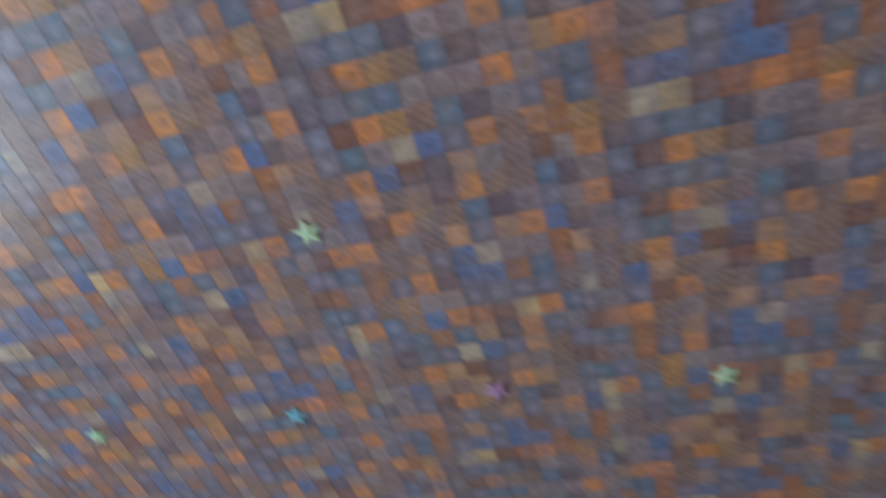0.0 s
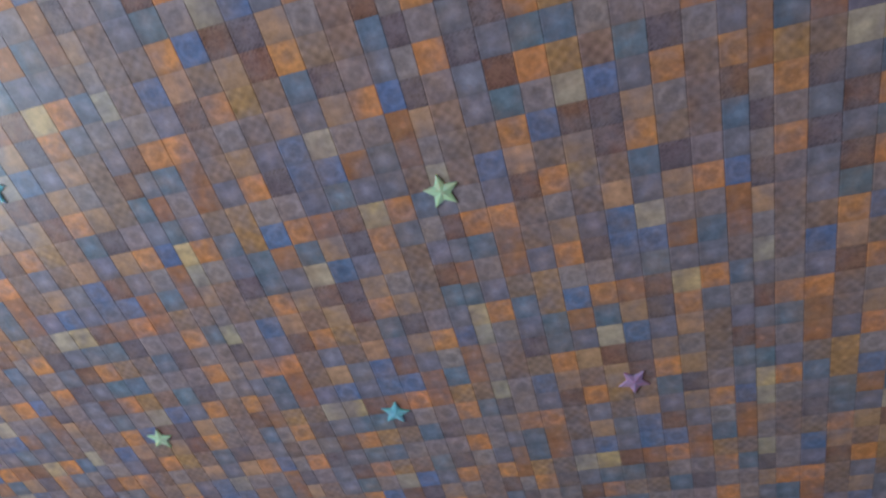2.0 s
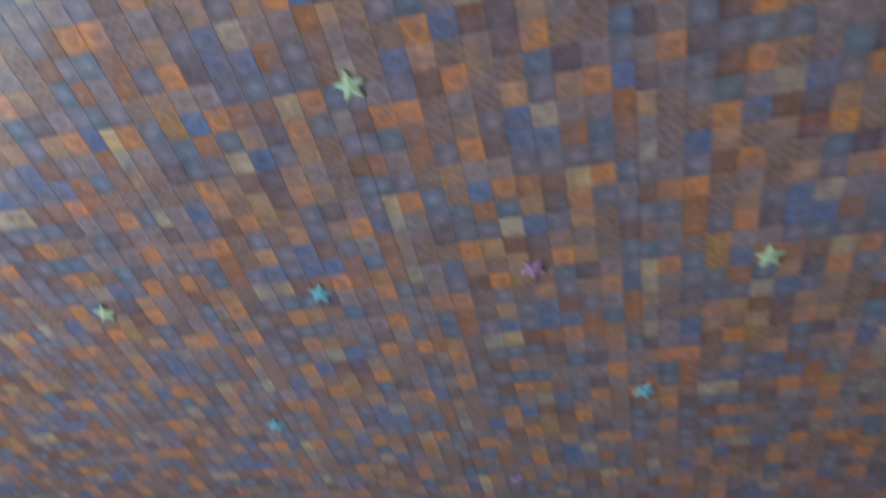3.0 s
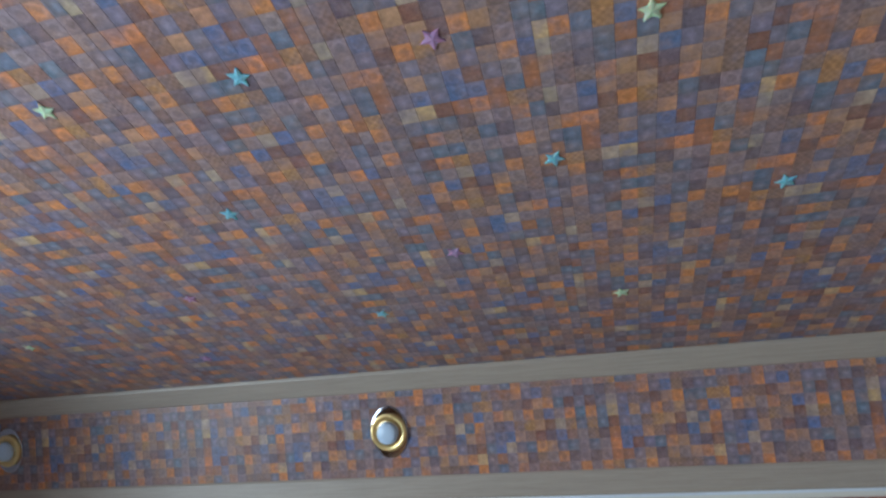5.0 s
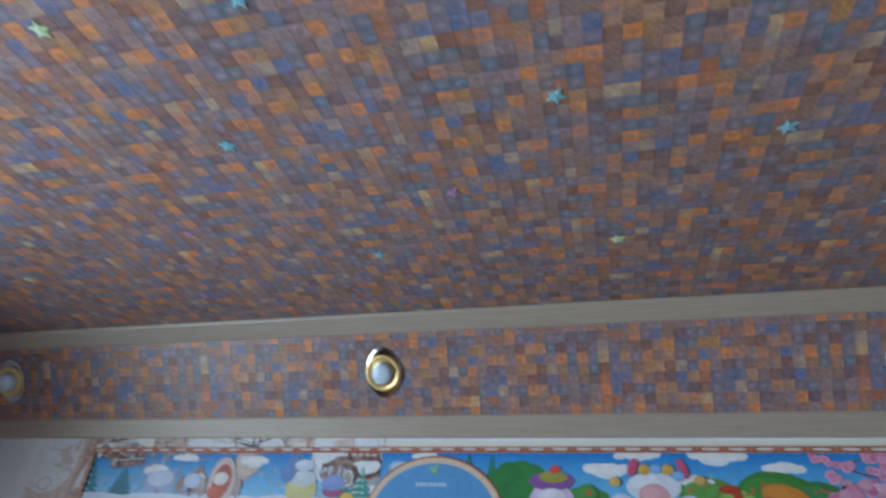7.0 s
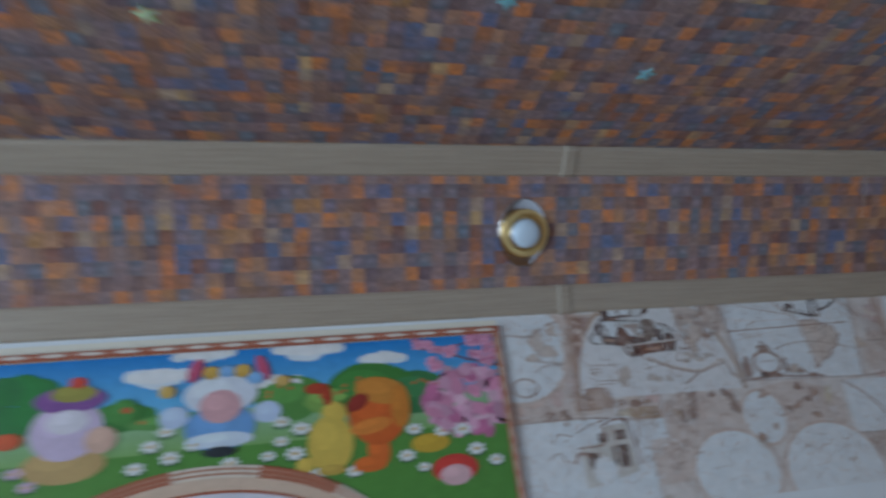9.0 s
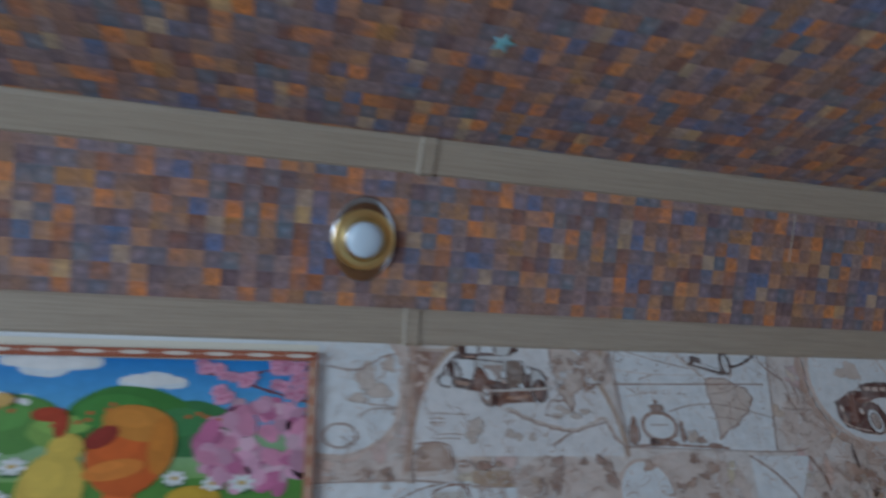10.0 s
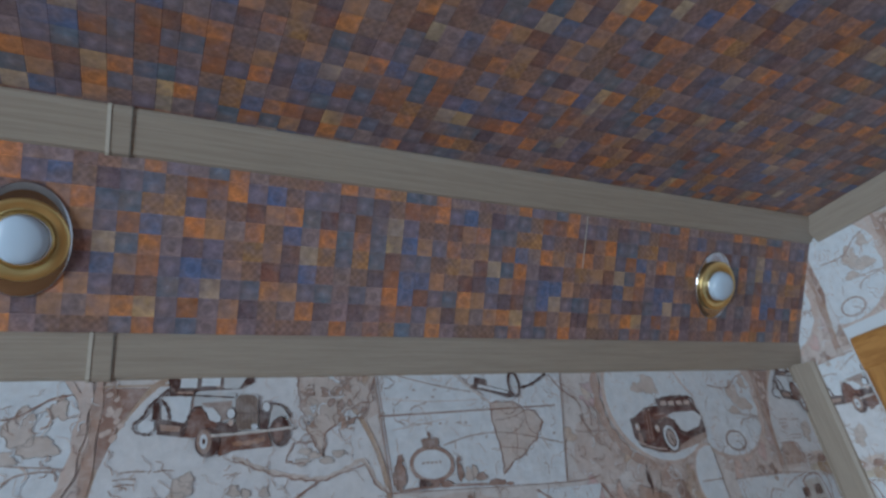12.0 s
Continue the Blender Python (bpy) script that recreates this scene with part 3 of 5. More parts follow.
    lines.line(north + north[:1], 0.0020, BROWN, 7, smooth=False)
    for k in range(26):
        u, z = w.uniform(1.05, 1.13), w.uniform(2.085, 2.148)
        maps.ellipse(u + o, z, w.uniform(0.003, 0.009), w.uniform(0.002, 0.006), w.choice((TAN, WARM, PALE, THIN)), 6, turn=w.uniform(0, 180), wobble=0.2, seed=k + 90, steps=14)
    lines.line([(u + o, z) for u, z in ((0.966, 2.054), (1.004, 2.036), (1.063, 2.022), (1.10, 2.032), (1.122, 2.04), (1.136, 2.012), (1.152, 2.0))], 0.0065, LAND, 6)
    lines.line(coast([(u + o, z) for u, z in ((0.966, 2.051), (1.004, 2.033), (1.063, 2.018), (1.10, 2.028), (1.122, 2.036), (1.136, 2.008), (1.152, 1.997))], 2, 0.005, 0.0016, False), 0.0022, BROWN, 7, smooth=False)
    lines.line(coast([(u + o, z) for u, z in ((1.061, 2.066), (1.035, 2.066), (1.026, 2.045), (1.05, 2.04))], 3, 0.005, 0.0016, False), 0.0022, BROWN, 7, smooth=False)
    lines.line([(1.03 + o, 2.0), (1.062 + o, 2.018)], 0.002, BROWN, 7)
    for u, z in ((1.045, 2.043), (1.06, 2.05), (1.075, 2.043), (1.09, 2.05), (1.05, 2.055)):
        maps.ellipse(u + o, z, 0.008, 0.004, LAND, 6, wobble=0.15, seed=int(u * 777), steps=16)
    # sheet with the southern continent
    maps.face([(u + o, z) for u, z in ((1.147, 2.16), (1.455, 2.16), (1.418, 1.991), (1.154, 1.998))], PALE, 6)
    lines.line([(1.147 + o, 2.16), (1.154 + o, 1.998)], 0.0022, THIN, 8).line([(1.151 + o, 2.16), (1.158 + o, 1.998)], 0.0012, THIN, 8)
    lines.line([(1.154 + o, 1.998), (1.418 + o, 1.991), (1.48 + o, 1.996)], 0.002, BROWN, 8).line([(1.455 + o, 2.16), (1.418 + o, 1.991)], 0.0014, THIN, 8)
    lines.line([(1.149 + o, 2.094), (1.43 + o, 2.101)], 0.002, BROWN, 8)
    lines.line([(1.17 + o, 2.152), (1.23 + o, 2.136), (1.29 + o, 2.124)], 0.0018, THIN, 8).line([(1.235 + o, 2.052), (1.28 + o, 2.063), (1.34 + o, 2.064), (1.43 + o, 2.045)], 0.0018, THIN, 8)
    lines.line([(1.15 + o, 2.118), (1.22 + o, 2.112), (1.30 + o, 2.113)], 0.0010, TAN, 8).line([(1.165 + o, 2.075), (1.25 + o, 2.088)], 0.0010, TAN, 8)
    south = [(1.318, 2.103), (1.330, 2.110), (1.362, 2.107), (1.373, 2.096), (1.392, 2.093), (1.399, 2.077), (1.386, 2.056), (1.363, 2.037), (1.335, 2.022), (1.319, 2.009), (1.322, 2.040), (1.317, 2.080)]
    south = coast([(u + o, z) for u, z in south], 8, jag=0.0018)
    maps.face(south, LAND, 7)
    lines.line(south + south[:1], 0.0024, BROWN, 9, smooth=False)
    for pts in (((1.33, 2.10), (1.345, 2.09), (1.36, 2.098)), ((1.32, 2.082), (1.35, 2.086), (1.372, 2.094)), ((1.335, 2.062), (1.355, 2.068), (1.37, 2.082)), ((1.325, 2.045), (1.345, 2.043), (1.362, 2.04)),
                ((1.352, 2.07), (1.35, 2.05), (1.345, 2.035)), ((1.372, 2.094), (1.374, 2.07), (1.388, 2.058))):
        lines.line([(u + o, z) for u, z in pts], 0.0014, THIN, 9)
    lines.line([(1.262 + o, 2.155), (1.285 + o, 2.135), (1.305 + o, 2.118), (1.32 + o, 2.106)], 0.003, LAND, 8).line([(1.27 + o, 2.155), (1.29 + o, 2.135), (1.31 + o, 2.118)], 0.0014, BROWN, 9)
    for k in range(20):
        u, z = w.uniform(1.17, 1.42), w.choice((2.128, 2.118, 2.081, 2.073, 2.06))
        if not 1.30 < u < 1.40:
            lines.line([(u + o, z), (u + 0.004 + o, z + 0.0005)], 0.0022, THIN, 8)
    # cartouche with its frame and scroll work
    maps.ellipse(1.214 + o, 2.029, 0.028, 0.020, PALE, 8)
    lines.ring(1.214 + o, 2.029, 0.0265, 0.0185, 0.0055, BROWN, 9, gaps=2, other=THIN)
    for k in range(5):
        lines.line([(1.200 + 0.006 * k + o, 2.031), (1.2035 + 0.006 * k + o, 2.0312)], 0.0028, THIN, 9)
    for u, z, ru, rz, ink in ((1.215, 2.056, 0.0075, 0.0075, BROWN), (1.215, 2.066, 0.002, 0.005, BROWN), (1.207, 2.057, 0.004, 0.006, THIN), (1.223, 2.057, 0.004, 0.006, THIN),
                              (1.168, 2.018, 0.007, 0.017, BROWN), (1.170, 2.038, 0.004, 0.005, BROWN), (1.161, 2.014, 0.003, 0.012, THIN), (1.252, 2.018, 0.004, 0.013, BROWN),
                              (1.253, 2.033, 0.003, 0.003, BROWN), (1.265, 2.012, 0.006, 0.009, LAND), (1.274, 2.016, 0.004, 0.008, LAND), (1.283, 2.008, 0.008, 0.005, THIN),
                              (1.20, 2.005, 0.009, 0.005, DARK), (1.215, 2.006, 0.008, 0.004, BROWN), (1.23, 2.003, 0.008, 0.004, BROWN), (1.305, 2.0, 0.012, 0.0035, BROWN)):
        maps.ellipse(u + o, z, ru, rz, ink, 9, wobble=0.14, seed=int(u * 5000), steps=18)
    lines.line([(1.165 + o, 1.9995), (1.22 + o, 2.001), (1.28 + o, 1.9985), (1.33 + o, 1.996)], 0.004, BROWN, 10)
    # underside of the car at the top of the sheet
    cars.face([(u + o, z) for u, z in ((1.290, 2.131), (1.352, 2.114), (1.362, 2.116), (1.358, 2.124), (1.30, 2.137))], DARK, 10)
    cars.face([(u + o, z) for u, z in ((1.30, 2.146), (1.318, 2.142), (1.316, 2.13), (1.296, 2.133))], DARK, 11)
    cars.face([(u + o, z) for u, z in ((1.302, 2.131), (1.350, 2.120), (1.352, 2.124), (1.304, 2.135))], PALE, 11)
    lines.ring(1.364 + o, 2.134, 0.007, 0.016, 0.004, DARK, 11)
    lines.line([(1.37 + o, 2.128), (1.395 + o, 2.134), (1.425 + o, 2.150)], 0.0045, DARK, 11).line([(1.43 + o, 2.148), (1.445 + o, 2.128), (1.468 + o, 2.11)], 0.003, BROWN, 11)
    # sketch beside the ribbon
    for pts in (((1.468, 2.115), (1.476, 2.095), (1.470, 2.07)), ((1.485, 2.11), (1.492, 2.09), (1.488, 2.068)), ((1.472, 2.085), (1.482, 2.062), (1.50, 2.062)), ((1.495, 2.105), (1.505, 2.085), (1.50, 2.07)), ((1.455, 2.062), (1.48, 2.059), (1.515, 2.06))):
        lines.line([(u + o, z) for u, z in pts], 0.0026, THIN, 7)
    # ribbon and the oval of the second car
    lines.line([(u + o, z) for u, z in ((1.522, 2.16), (1.514, 2.105), (1.520, 2.065), (1.548, 2.024), (1.60, 1.998))], 0.017, WARM, 5)
    ovals.ellipse(1.632 + o, 2.105, 0.108, 0.104, TAN, 6).ellipse(1.632 + o, 2.105, 0.101, 0.098, PALE, 7)
    lines.line([(u + o, z) for u, z in ((1.692, 2.16), (1.705, 2.13), (1.73, 2.10))], 0.004, TAN, 8)
    for u, z, ru, rz in ((1.625, 2.13, 0.018, 0.016), (1.60, 2.125, 0.012, 0.008)):
        maps.ellipse(u + o, z, ru, rz, LAND, 8, wobble=0.16, seed=5, steps=24)
    # second car: open tourer with its hood up, seen from the front corner
    maroon, rust = (0.13, 0.045, 0.038), (0.24, 0.10, 0.075)
    cars.face([(u + o, z) for u, z in ((1.60, 2.022), (1.637, 2.018), (1.70, 2.031), (1.733, 2.046), (1.70, 2.045), (1.62, 2.030))], (0.46, 0.33, 0.28), 8)
    cars.face([(u + o, z) for u, z in ((1.566, 2.066), (1.575, 2.077), (1.598, 2.089), (1.633, 2.093), (1.633, 2.104), (1.668, 2.108), (1.706, 2.107), (1.715, 2.096), (1.719, 2.086), (1.738, 2.073), (1.735, 2.056),
                                       (1.722, 2.048), (1.690, 2.041), (1.655, 2.030), (1.626, 2.021), (1.596, 2.026), (1.573, 2.033), (1.565, 2.047))], maroon, 9)
    cars.face([(u + o, z) for u, z in ((1.637, 2.077), (1.666, 2.083), (1.712, 2.084), (1.724, 2.073), (1.709, 2.058), (1.679, 2.050), (1.667, 2.054), (1.656, 2.070))], PALE, 10)
    cars.face([(u + o, z) for u, z in ((1.612, 2.081), (1.634, 2.085), (1.652, 2.079), (1.634, 2.073), (1.617, 2.072))], rust, 10)
    cars.line([(1.618 + o, 2.079), (1.640 + o, 2.082)], 0.0016, TAN, 11)
    for u in (1.640, 1.6575, 1.676, 1.693):
        cars.face([(u + o, 2.095), (u + 0.0005 + o, 2.1015), (u + 0.0135 + o, 2.1025), (u + 0.013 + o, 2.0945)], TAN, 10)
    cars.line([(1.631 + o, 2.1035), (1.668 + o, 2.109), (1.708 + o, 2.1075), (1.716 + o, 2.097)], 0.0042, DARK, 11)
    cars.line([(1.598 + o, 2.090), (1.640 + o, 2.0935), (1.716 + o, 2.0925)], 0.0032, DARK, 11)
    cars.line([(1.633 + o, 2.094), (1.632 + o, 2.104)], 0.002, DARK, 11).line([(1.607 + o, 2.089), (1.622 + o, 2.097), (1.634 + o, 2.100)], 0.0014, BROWN, 11)
    cars.line([(1.712 + o, 2.084), (1.726 + o, 2.073), (1.712 + o, 2.058), (1.682 + o, 2.049)], 0.0034, DARK, 12)
    # grille with its slats, headlamps and bumper
    cars.face([(u + o, z) for u, z in ((1.597, 2.086), (1.613, 2.087), (1.606, 2.040), (1.588, 2.037))], rust, 10)
    for k in range(5):
        cars.line([(1.600 + 0.003 * k + o, 2.084), (1.591 + 0.0033 * k + o, 2.041)], 0.0011, TAN if k % 2 else DARK, 11)
    cars.line([(1.597 + o, 2.087), (1.606 + o, 2.0905), (1.614 + o, 2.087)], 0.0024, TAN, 11)
    for u, z in ((1.577, 2.062), (1.617, 2.058)):
        cars.ellipse(u + o, z, 0.0072, 0.0082, DARK, 11, steps=16).ellipse(u - 0.001 + o, z, 0.0050, 0.0060, TAN, 12, steps=16).ellipse(u - 0.002 + o, z + 0.001, 0.0022, 0.0026, PALE, 13, steps=10)
    cars.ellipse(1.570 + o, 2.071, 0.0055, 0.0055, DARK, 11, steps=14)
    cars.ellipse(1.578 + o, 2.044, 0.0085, 0.0145, DARK, 11).ellipse(1.576 + o, 2.044, 0.0045, 0.0095, BROWN, 12, steps=16)
    cars.line([(1.568 + o, 2.040), (1.592 + o, 2.030), (1.624 + o, 2.0245)], 0.0030, TAN, 12).line([(1.572 + o, 2.035), (1.594 + o, 2.0255), (1.622 + o, 2.021)], 0.0018, DARK, 12)
    # front wing, wheels and tail
    cars.line([(1.616 + o, 2.050), (1.622 + o, 2.066), (1.640 + o, 2.0735), (1.657 + o, 2.068), (1.667 + o, 2.050), (1.690 + o, 2.045), (1.720 + o, 2.052)], 0.0055, DARK, 11)
    cars.line([(1.624 + o, 2.0675), (1.640 + o, 2.0755), (1.655 + o, 2.071)], 0.0012, WARM, 12)
    cars.ellipse(1.639 + o, 2.042, 0.0175, 0.0225, DARK, 11).ellipse(1.639 + o, 2.042, 0.0145, 0.0198, PALE, 12).ellipse(1.639 + o, 2.042, 0.0102, 0.0145, DARK, 13).ellipse(1.639 + o, 2.042, 0.0080, 0.0118, TAN, 14, steps=18)
    for k in range(6):
        a = radians(30 * k)
        cars.line([(1.639 - 0.0076 * math.cos(a) + o, 2.042 - 0.011 * math.sin(a)), (1.639 + 0.0076 * math.cos(a) + o, 2.042 + 0.011 * math.sin(a))], 0.0009, DARK, 15)
    cars.ellipse(1.725 + o, 2.058, 0.0085, 0.0125, DARK, 12, turn=20).ellipse(1.727 + o, 2.056, 0.0045, 0.0080, TAN, 13, turn=20, steps=16)
    cars.ellipse(1.736 + o, 2.067, 0.0040, 0.0050, DARK, 12, steps=12)
    # first car: saloon seen from the front corner
    dk, umber, grey = DARK, (0.20, 0.085, 0.06), (0.60, 0.62, 0.65)
    cars.face([(u + o, z) for u, z in ((0.8975, 2.1275), (0.9215, 2.126), (0.927, 2.132), (0.976, 2.1335), (0.992, 2.142), (0.992, 2.157), (0.894, 2.157))], dk, 7)
    for q in (((0.908, 2.136), (0.926, 2.1358), (0.927, 2.148), (0.909, 2.148)), ((0.931, 2.1375), (0.952, 2.1378), (0.953, 2.148), (0.932, 2.148))):
        cars.face([(u + o, z) for u, z in q], PALE, 8)
    cars.face([(u + o, z) for u, z in ((0.956, 2.1345), (0.974, 2.1340), (0.984, 2.150), (0.957, 2.152))], grey, 8)
    cars.line([(0.9045 + o, 2.1305), (0.9225 + o, 2.1298)], 0.0028, WARM, 9)
    # doors, hood and its side vents
    cars.face([(u + o, z) for u, z in ((0.889, 2.1255), (0.921, 2.1245), (0.918, 2.101), (0.913, 2.095), (0.898, 2.098), (0.892, 2.114))], PALE, 7)
    cars.face([(u + o, z) for u, z in ((0.923, 2.1255), (0.928, 2.1318), (0.970, 2.1300), (0.970, 2.098), (0.951, 2.094), (0.938, 2.108), (0.924, 2.112))], grey, 7)
    cars.line([(0.886 + o, 2.1275), (0.922 + o, 2.1265), (0.968 + o, 2.1232)], 0.0022, dk, 9).line([(0.9225 + o, 2.126), (0.9215 + o, 2.104)], 0.0012, BROWN, 9)
    cars.face([(u + o, z) for u, z in ((0.931, 2.1175), (0.9655, 2.1195), (0.9655, 2.099), (0.952, 2.0945), (0.945, 2.107))], (0.43, 0.34, 0.31), 8)
    for k in range(7):
        cars.line([(0.941 + 0.0035 * k + o, 2.1165), (0.942 + 0.0035 * k + o, 2.109)], 0.0010, BROWN, 9)
    # spare wheel, rear wing and running board
    cars.face([(u + o, z) for u, z in ((0.8805, 2.119), (0.8865, 2.1195), (0.8875, 2.098), (0.8800, 2.100))], dk, 8)
    cars.line([(0.889 + o, 2.122), (0.8955 + o, 2.112), (0.8982 + o, 2.0985)], 0.0038, dk, 9)
    cars.line([(0.899 + o, 2.137), (0.8846 + o, 2.1235), (0.8755 + o, 2.1135), (0.8715 + o, 2.104), (0.862 + o, 2.095), (0.8652 + o, 2.086), (0.879 + o, 2.0825)], 0.0032, dk, 10)
    cars.ellipse(0.8745 + o, 2.0922, 0.0085, 0.0075, PALE, 9, steps=18)
    cars.face([(u + o, z) for u, z in ((0.884, 2.100), (0.8985, 2.0985), (0.9145, 2.094), (0.913, 2.088), (0.930, 2.083), (0.929, 2.077), (0.913, 2.0785), (0.886, 2.083))], dk, 8)
    cars.face([(u + o, z) for u, z in ((0.888, 2.094), (0.910, 2.091), (0.909, 2.085), (0.890, 2.0865))], (0.40, 0.25, 0.19), 9)
    # front wing and wheels
    cars.face([(u + o, z) for u, z in ((0.9125, 2.0785), (0.9155, 2.093), (0.9205, 2.107), (0.9277, 2.1125), (0.935, 2.109), (0.9395, 2.099), (0.951, 2.092), (0.972, 2.088), (0.972, 2.078), (0.945, 2.075))], umber, 9)
    cars.line([(0.913 + o, 2.079), (0.916 + o, 2.094), (0.9208 + o, 2.108), (0.9277 + o, 2.113), (0.9352 + o, 2.109)], 0.0028, dk, 10)
    cars.face([(u + o, z) for u, z in ((0.932, 2.1115), (0.944, 2.1115), (0.9535, 2.100), (0.9512, 2.0935), (0.941, 2.0965), (0.938, 2.105))], PALE, 10)
    cars.face([(u + o, z) for u, z in ((0.9495, 2.0945), (0.9725, 2.0905), (0.9725, 2.080), (0.946, 2.082))], dk, 10)
    cars.ellipse(0.9385 + o, 2.0715, 0.0130, 0.0170, dk, 11).ellipse(0.9350 + o, 2.0725, 0.0082, 0.0140, (0.36, 0.25, 0.21), 12).ellipse(0.9345 + o, 2.0725, 0.0042, 0.0085, PALE, 13, steps=18).ellipse(0.9345 + o, 2.0725, 0.0018, 0.0035, dk, 14, steps=12)
    # dark underside with a warm glint
    cars.face([(u + o, z) for u, z in ((0.946, 2.078), (1.006, 2.081), (1.010, 2.063), (0.966, 2.0605), (0.951, 2.055))], umber, 8)
    cars.line([(0.966 + o, 2.0685), (0.985 + o, 2.0690), (1.002 + o, 2.0725)], 0.0060, (0.42, 0.22, 0.14), 9)
    # radiator with its shell, lamps and bumper
    cars.face([(u + o, z) for u, z in ((0.9695, 2.122), (0.976, 2.1265), (0.991, 2.1255), (0.9955, 2.1205), (0.9955, 2.092), (0.987, 2.084), (0.972, 2.0835), (0.9695, 2.093))], (0.24, 0.175, 0.15), 11)
    for k in range(6):
        cars.line([(0.9722 + 0.0042 * k + o, 2.1225), (0.9728 + 0.004 * k + o, 2.087)], 0.0009, (0.36, 0.27, 0.23), 12)
    cars.line([(0.9695 + o, 2.121), (0.976 + o, 2.1268), (0.991 + o, 2.1258), (0.996 + o, 2.1202)], 0.0018, grey, 12).line([(0.971 + o, 2.1035), (0.995 + o, 2.1030)], 0.0010, dk, 12)
    for u, z in ((0.9645, 2.1035), (1.0055, 2.1105)):
        cars.ellipse(u + o, z, 0.0058, 0.0075, dk, 12, steps=18).ellipse(u - 0.0004 + o, z, 0.0045, 0.0060, PALE, 13, steps=18)
    cars.ellipse(0.9640 + o, 2.0925, 0.0030, 0.0040, TAN, 13, steps=12).ellipse(0.9905 + o, 2.0873, 0.0040, 0.0032, PALE, 13, steps=14)
    cars.face([(u + o, z) for u, z in ((0.997, 2.107), (1.0095, 2.1055), (1.006, 2.084), (0.9965, 2.0835))], dk, 9)
    cars.face([(u + o, z) for u, z in ((1.0070, 2.0845), (1.012, 2.113), (1.0245, 2.1105), (1.0325, 2.0985), (1.020, 2.0985), (1.013, 2.094))], grey, 10)
    cars.line([(1.0105 + o, 2.114), (1.0185 + o, 2.1135), (1.0260 + o, 2.109), (1.0335 + o, 2.0965)], 0.0022, dk, 11)
    cars.ellipse(1.0205 + o, 2.0805, 0.0118, 0.0185, dk, 9).ellipse(1.0185 + o, 2.0795, 0.0060, 0.0120, umber, 10, steps=18)
    cars.line([(0.942 + o, 2.0785), (0.975 + o, 2.0795), (1.037 + o, 2.0842)], 0.0036, (0.66, 0.62, 0.60), 14).line([(0.942 + o, 2.0765), (0.975 + o, 2.0774), (1.037 + o, 2.0822)], 0.0010, BROWN, 14)
    for z, u0, u1 in ((2.044, 0.852, 0.876), (2.037, 0.846, 0.868), (2.031, 0.848, 0.866), (2.043, 0.885, 0.905), (2.015, 0.86, 0.895), (2.009, 0.856, 0.89)):
        lines.line([(u0 + o, z), ((u0 + u1) / 2 + o, z + 0.001), (u1 + o, z)], 0.0016, THIN, 6)
    for u, z, r in ((0.912, 2.022, 0.010), (0.918, 2.032, 0.007), (0.908, 2.012, 0.008), (0.967, 2.016, 0.006), (0.98, 2.012, 0.005), (1.0, 2.012, 0.005)):
        maps.ellipse(u + o, z, r, r * 1.1, LAND, 6, wobble=0.2, seed=int(u * 300), steps=20)
    # lower row: plaque, snapshot, lorry, ovals and sheets
    maps.rect(0.69 + o, 1.80, 0.93 + o, 1.952, PALE, 3).face([(u + o, z) for u, z in ((0.826, 1.965), (0.876, 1.967), (0.874, 1.990), (0.864, 2.003), (0.836, 2.003), (0.827, 1.995))], (0.47, 0.335, 0.28), 5)
    lines.line([(u + o, z) for u, z in ((0.827, 2.002), (0.862, 2.004), (0.876, 1.992), (0.878, 1.967))], 0.0026, BROWN, 6)
    lines.line([(0.685 + o, 1.952), (0.81 + o, 1.954), (0.93 + o, 1.944)], 0.002, THIN, 6)
    maps.rect(0.932 + o, 1.908, 0.968 + o, 1.943, PALE, 5).rect(0.905 + o, 1.944, 0.962 + o, 1.966, (0.45, 0.30, 0.19), 4)
    for u, z, ru, rz, ink in ((0.893, 1.975, 0.008, 0.005, WARM), (0.922, 1.972, 0.012, 0.006, BROWN), (0.944, 1.974, 0.006, 0.004, WARM)):
        maps.ellipse(u + o, z, ru, rz, ink, 6, wobble=0.15, seed=9, steps=16)
    cars.face([(u + o, z) for u, z in ((0.80, 1.905), (0.842, 1.912), (0.85, 1.938), (0.893, 1.940), (0.898, 1.86), (0.80, 1.84))], (0.60, 0.585, 0.57), 5)
    for q in (((0.836, 1.926), (0.853, 1.927), (0.853, 1.912), (0.836, 1.911)), ((0.867, 1.930), (0.887, 1.930), (0.888, 1.914), (0.868, 1.913)), ((0.868, 1.905), (0.888, 1.905), (0.886, 1.868), (0.869, 1.868)),
              ((0.808, 1.897), (0.83, 1.895), (0.83, 1.875), (0.812, 1.868)), ((0.858, 1.904), (0.864, 1.904), (0.863, 1.872), (0.857, 1.872))):
        cars.face([(u + o, z) for u, z in q], (0.13, 0.075, 0.062), 6)
    cars.line([(0.796 + o, 1.905), (0.845 + o, 1.909), (0.85 + o, 1.94), (0.895 + o, 1.942), (0.903 + o, 1.87)], 0.003, BROWN, 7)
    cars.line([(0.785 + o, 1.88), (0.797 + o, 1.897), (0.815 + o, 1.89)], 0.006, BROWN, 7).ellipse(0.838 + o, 1.865, 0.022, 0.024, PALE, 7)
    for pts in (((0.80, 1.93), (0.83, 1.943), (0.86, 1.949)), ((0.905, 1.90), (0.915, 1.93), (0.912, 1.945)), ((0.75, 1.915), (0.765, 1.93), (0.79, 1.925)), ((0.74, 1.89), (0.76, 1.90), (0.77, 1.885))):
        lines.line([(u + o, z) for u, z in pts], 0.002, THIN, 6)
